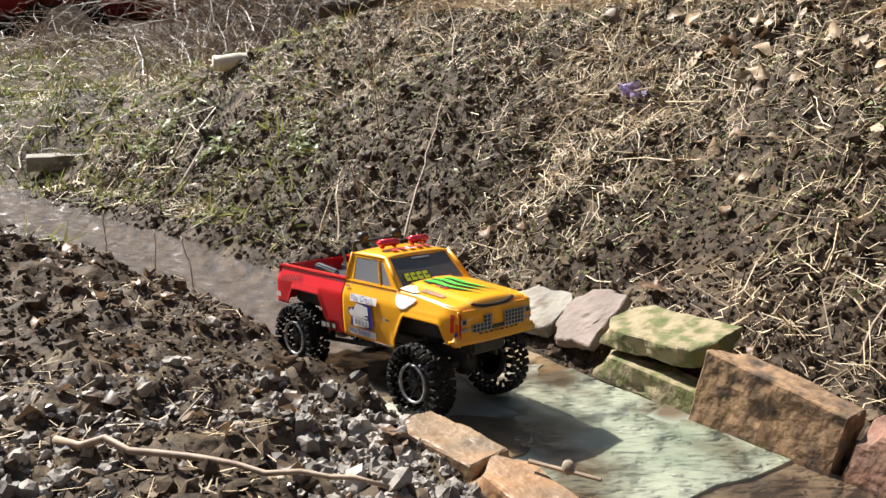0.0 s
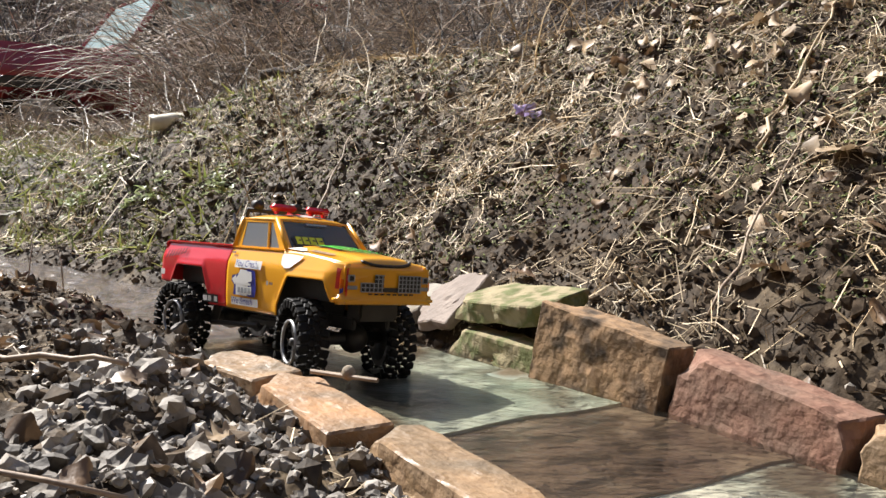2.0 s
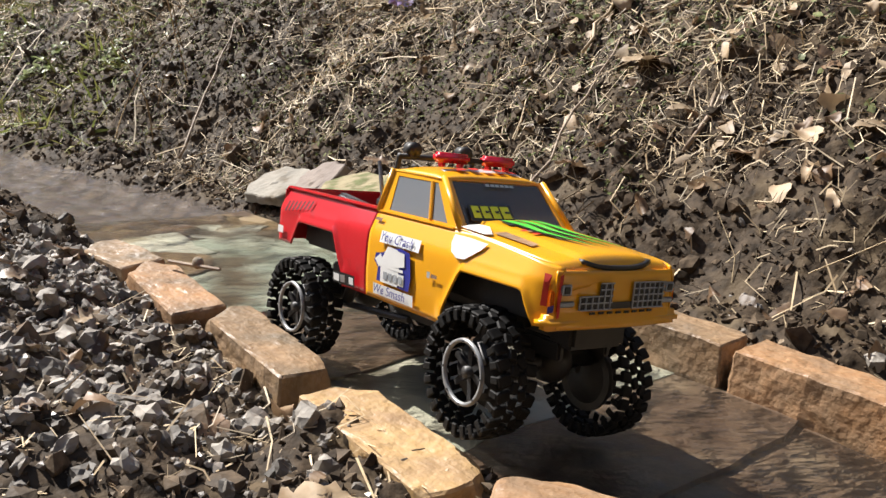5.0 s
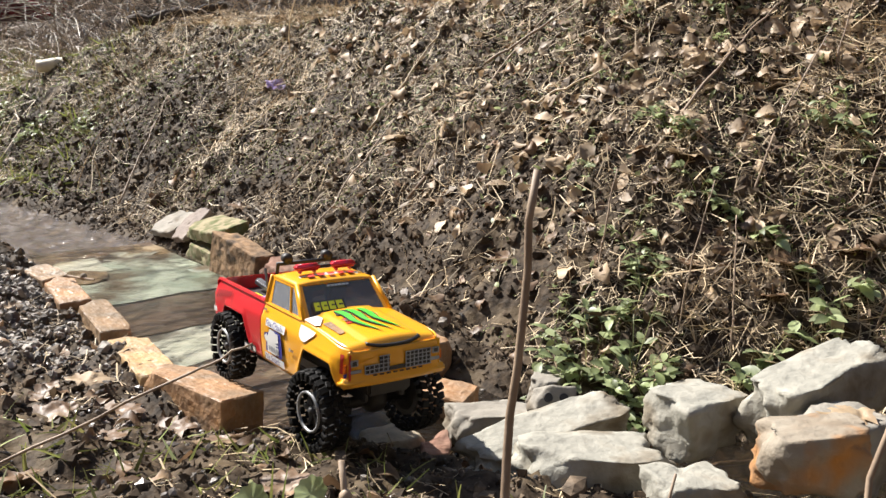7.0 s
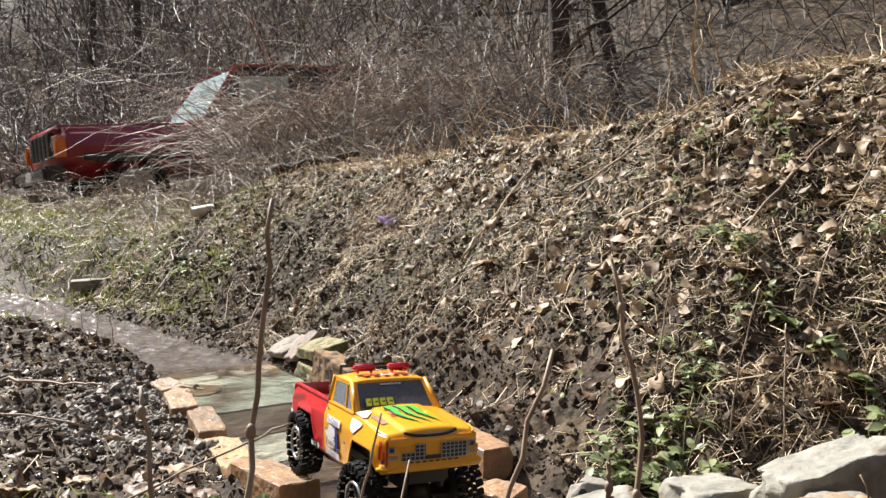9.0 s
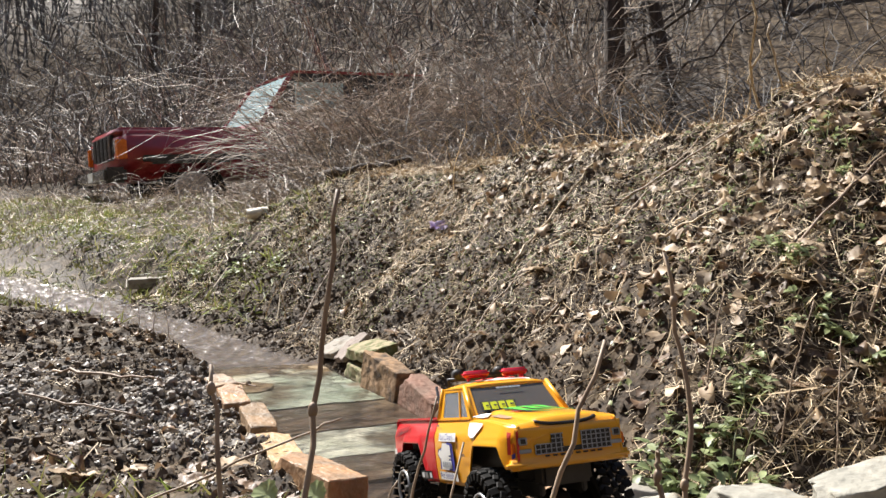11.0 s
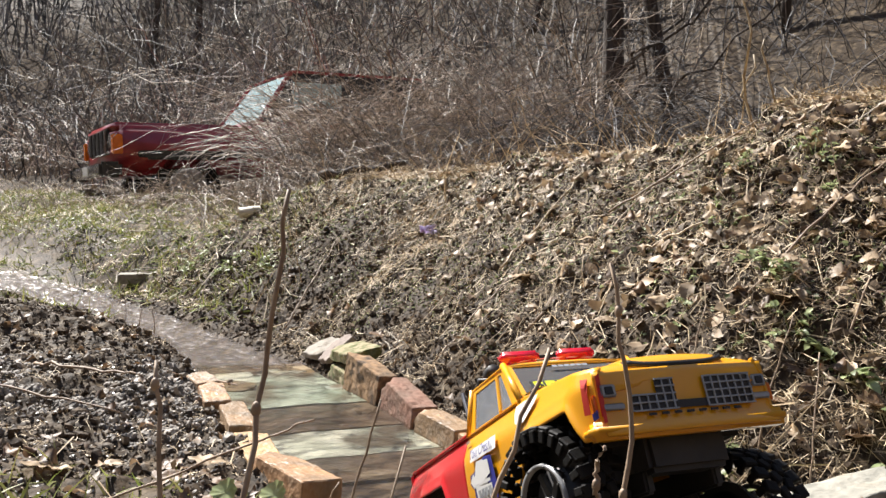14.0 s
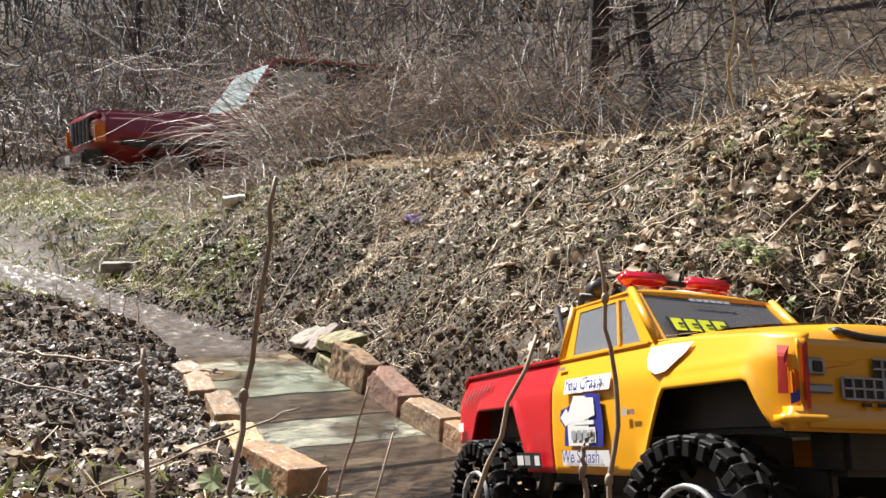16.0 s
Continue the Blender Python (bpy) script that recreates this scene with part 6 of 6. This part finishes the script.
for sgn in (-1, 1):
    part("windshield_pillar", cyl_bm((-1.57, sgn * 0.73, 1.04), (-2.0, sgn * 0.65, 1.62), 0.03, 8), MAROON, car)
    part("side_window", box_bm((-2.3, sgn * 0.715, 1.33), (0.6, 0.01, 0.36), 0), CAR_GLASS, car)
    tl = part("turn_lamp", box_bm((-0.06, sgn * 0.79, 0.78), (0.1, 0.1, 0.2), 0.01), ORANGE_LAMP, car, "orange corner lamp")
    part("headlight", box_bm((-0.045, sgn * 0.6, 0.82), (0.03, 0.22, 0.15), 0.01), CHROME, car)
    part("mirror", box_bm((-1.7, sgn * 0.9, 1.12), (0.08, 0.16, 0.12), 0.02), BLACK, car)
    for x in (-0.75, -3.3):
        wbm = cyl_bm((x, sgn * 0.6, 0.34), (x, sgn * 0.84, 0.34), 0.34, 24)
        wl = part("wheel", wbm, RUBBER, car)
        part("hubcap", cyl_bm((x, sgn * 0.84, 0.34), (x, sgn * 0.85, 0.34), 0.2, 20), METAL, wl)
        part("wheel_arch", box_bm((x, sgn * 0.845, 0.66), (0.85, 0.03, 0.08), 0.02), BLACK, car)
    part("side_trim", box_bm((-1.9, sgn * 0.845, 0.68), (3.3, 0.02, 0.07), 0.01), BLACK, car)
gp = part("grille", box_bm((-0.04, 0, 0.82), (0.04, 0.95, 0.26), 0.01), BLACK, car)
for k in range(9):
    part("slat", box_bm((-0.015, -0.42 + 0.105 * k, 0.82), (0.02, 0.03, 0.24), 0.004), BLACK if k % 2 else METAL, gp)
part("bumper", box_bm((0.06, 0, 0.52), (0.14, 1.72, 0.13), 0.03, 3), BUMPER, car, "black bumper with a worn shine")
for sgn in (-1, 1):
    part("bumper_cap", box_bm((0.03, sgn * 0.86, 0.52), (0.22, 0.1, 0.16), 0.03), BLACK, car)
part("plate", box_bm((0.135, 0.1, 0.52), (0.01, 0.3, 0.1), 0.005), WHITE, car, "pale blank plate")


# ---- what moves ----
# seconds, place of the hubs' middle, then heading, nose down, lean (degrees)
DRIVE = [(0.0, -0.034, 1.418, 0.216, -46.8, -3.5, 1.9), (0.5, 0.018, 1.365, 0.216, -45.7, -2.3, 2.6), (1.0, 0.053, 1.344, 0.211, -44.7, 0.4, 0.6), (1.5, 0.053, 1.333, 0.207, -44.7, -0.2, -0.8), (2.0, 0.056, 1.337, 0.21, -44.1, -0.8, -2.3),
         (2.5, 0.061, 1.329, 0.216, -44.3, -0.1, -3.2), (3.0, 0.131, 1.241, 0.23, -50.0, -0.7, 0.0), (3.2, 0.161, 1.205, 0.219, -50.2, -1.0, 0.8), (4.2, 0.37, 0.92, 0.212, -53.0, -1.5, -1.0), (5.3, 0.597, 0.596, 0.225, -56.8, -2.2, -6.2),
         (5.5, 0.643, 0.534, 0.227, -55.9, -3.0, -6.7), (6.0, 0.763, 0.346, 0.242, -56.2, -6.4, -3.4), (6.2, 0.822, 0.3, 0.212, -59.7, 2.5, 2.3), (6.5, 0.86, 0.256, 0.221, -57.4, -2.4, -0.9), (7.0, 0.86, 0.238, 0.23, -57.1, -1.2, -0.1),
         (7.5, 0.859, 0.248, 0.233, -55.6, -0.5, -0.9), (8.0, 0.878, 0.207, 0.235, -56.8, -2.3, -0.4), (8.5, 0.883, 0.206, 0.227, -57.0, -1.3, -0.8), (9.0, 0.884, 0.2, 0.229, -56.6, -1.4, -1.0), (9.5, 0.945, 0.153, 0.229, -54.9, -4.7, -5.1),
         (10.0, 0.998, 0.128, 0.232, -49.9, -7.9, -1.5), (10.2, 1.009, 0.132, 0.233, -49.0, -10.3, -1.0), (11.2, 1.06, -0.06, 0.262, -62.0, -13.0, 4.0), (12.3, 1.122, -0.273, 0.31, -78.2, -17.3, 15.8), (12.5, 1.141, -0.317, 0.334, -77.3, -18.0, 4.0),
         (13.0, 1.198, -0.396, 0.345, -66.9, -18.6, 3.2), (13.5, 1.215, -0.463, 0.367, -62.4, -27.6, 6.0), (14.0, 1.218, -0.447, 0.363, -61.0, -26.1, 3.8), (14.5, 1.22, -0.452, 0.367, -59.5, -27.4, 3.8), (15.0, 1.225, -0.484, 0.381, -59.7, -25.4, 5.5),
         (15.5, 1.236, -0.503, 0.398, -59.0, -20.6, 2.2), (16.0, 1.307, -0.567, 0.43, -59.3, -15.0, -3.2)]
STEER = [(0.0, 0), (0.4, -16), (3.2, -18), (4.2, -6), (5.3, -2), (7.0, 4), (9.0, 4), (10.2, -10), (12.3, 12), (16.0, 8)]

# how far each axle's near end hangs below the body's middle position (front, rear)
SPRING = [(0.0, -0.014, -0.003), (1.0, -0.006, -0.004), (2.0, -0.004, -0.004), (3.0, -0.013, -0.016), (4.2, -0.01, -0.012), (5.5, 0.002, -0.02), (6.2, -0.002, -0.026), (7.0, 0.0, 0.014), (8.0, -0.003, 0.02), (10.2, -0.006, 0.016), (12.5, -0.002, 0.0), (13.0, 0.012, 0.0), (13.5, 0.024, 0.0), (15.0, 0.024, 0.0), (15.5, 0.01, -0.002), (16.0, -0.006, -0.004)]
SPRING_FAR = [(0.0, -0.006), (2.0, -0.008), (3.0, -0.018), (4.2, -0.012), (5.5, -0.026), (6.2, -0.01), (7.0, 0.0), (12.5, -0.004), (16.0, -0.016)]


def motions():
    walk(truck, [(t, pose(x, y, z, lean, nose_down, heading)) for t, x, y, z, heading, nose_down, lean in DRIVE])
    rolled, spin = 0.0, [(DRIVE[0][0], 0.0)]
    for a, b in zip(DRIVE, DRIVE[1:]):
        h = radians((a[4] + b[4]) / 2)
        way = (b[1] - a[1]) * math.cos(h) + (b[2] - a[2]) * math.sin(h)
        n = max(1, math.ceil(abs(way) / 0.07))
        for k in range(1, n + 1):
            spin.append((a[0] + (b[0] - a[0]) * k / n, rolled + math.degrees(way / TYRE_R) * k / n))
        rolled = spin[-1][1]
    ts, ss = zip(*STEER)
    for wh, x, sgn in WHEELS:
        rows = []
        for t, a in spin:
            turn = float(np.interp(t, ts, ss)) if x > 0 else 0.0
            hang = float(np.interp(t, [q[0] for q in SPRING], [q[1 if x > 0 else 2] for q in SPRING]))
            if sgn > 0:
                hang = float(np.interp(t, *zip(*SPRING_FAR))) if x > 0 else 0.4 * hang
            rows.append((t, pose(x, sgn * TRACK, hang, 0, 0, turn) @ pose(0, 0, 0, 0, a, 0) @ pose(0, 0, 0, 0, 0, 0 if sgn < 0 else 180)))
        walk(wh, rows)


motions()
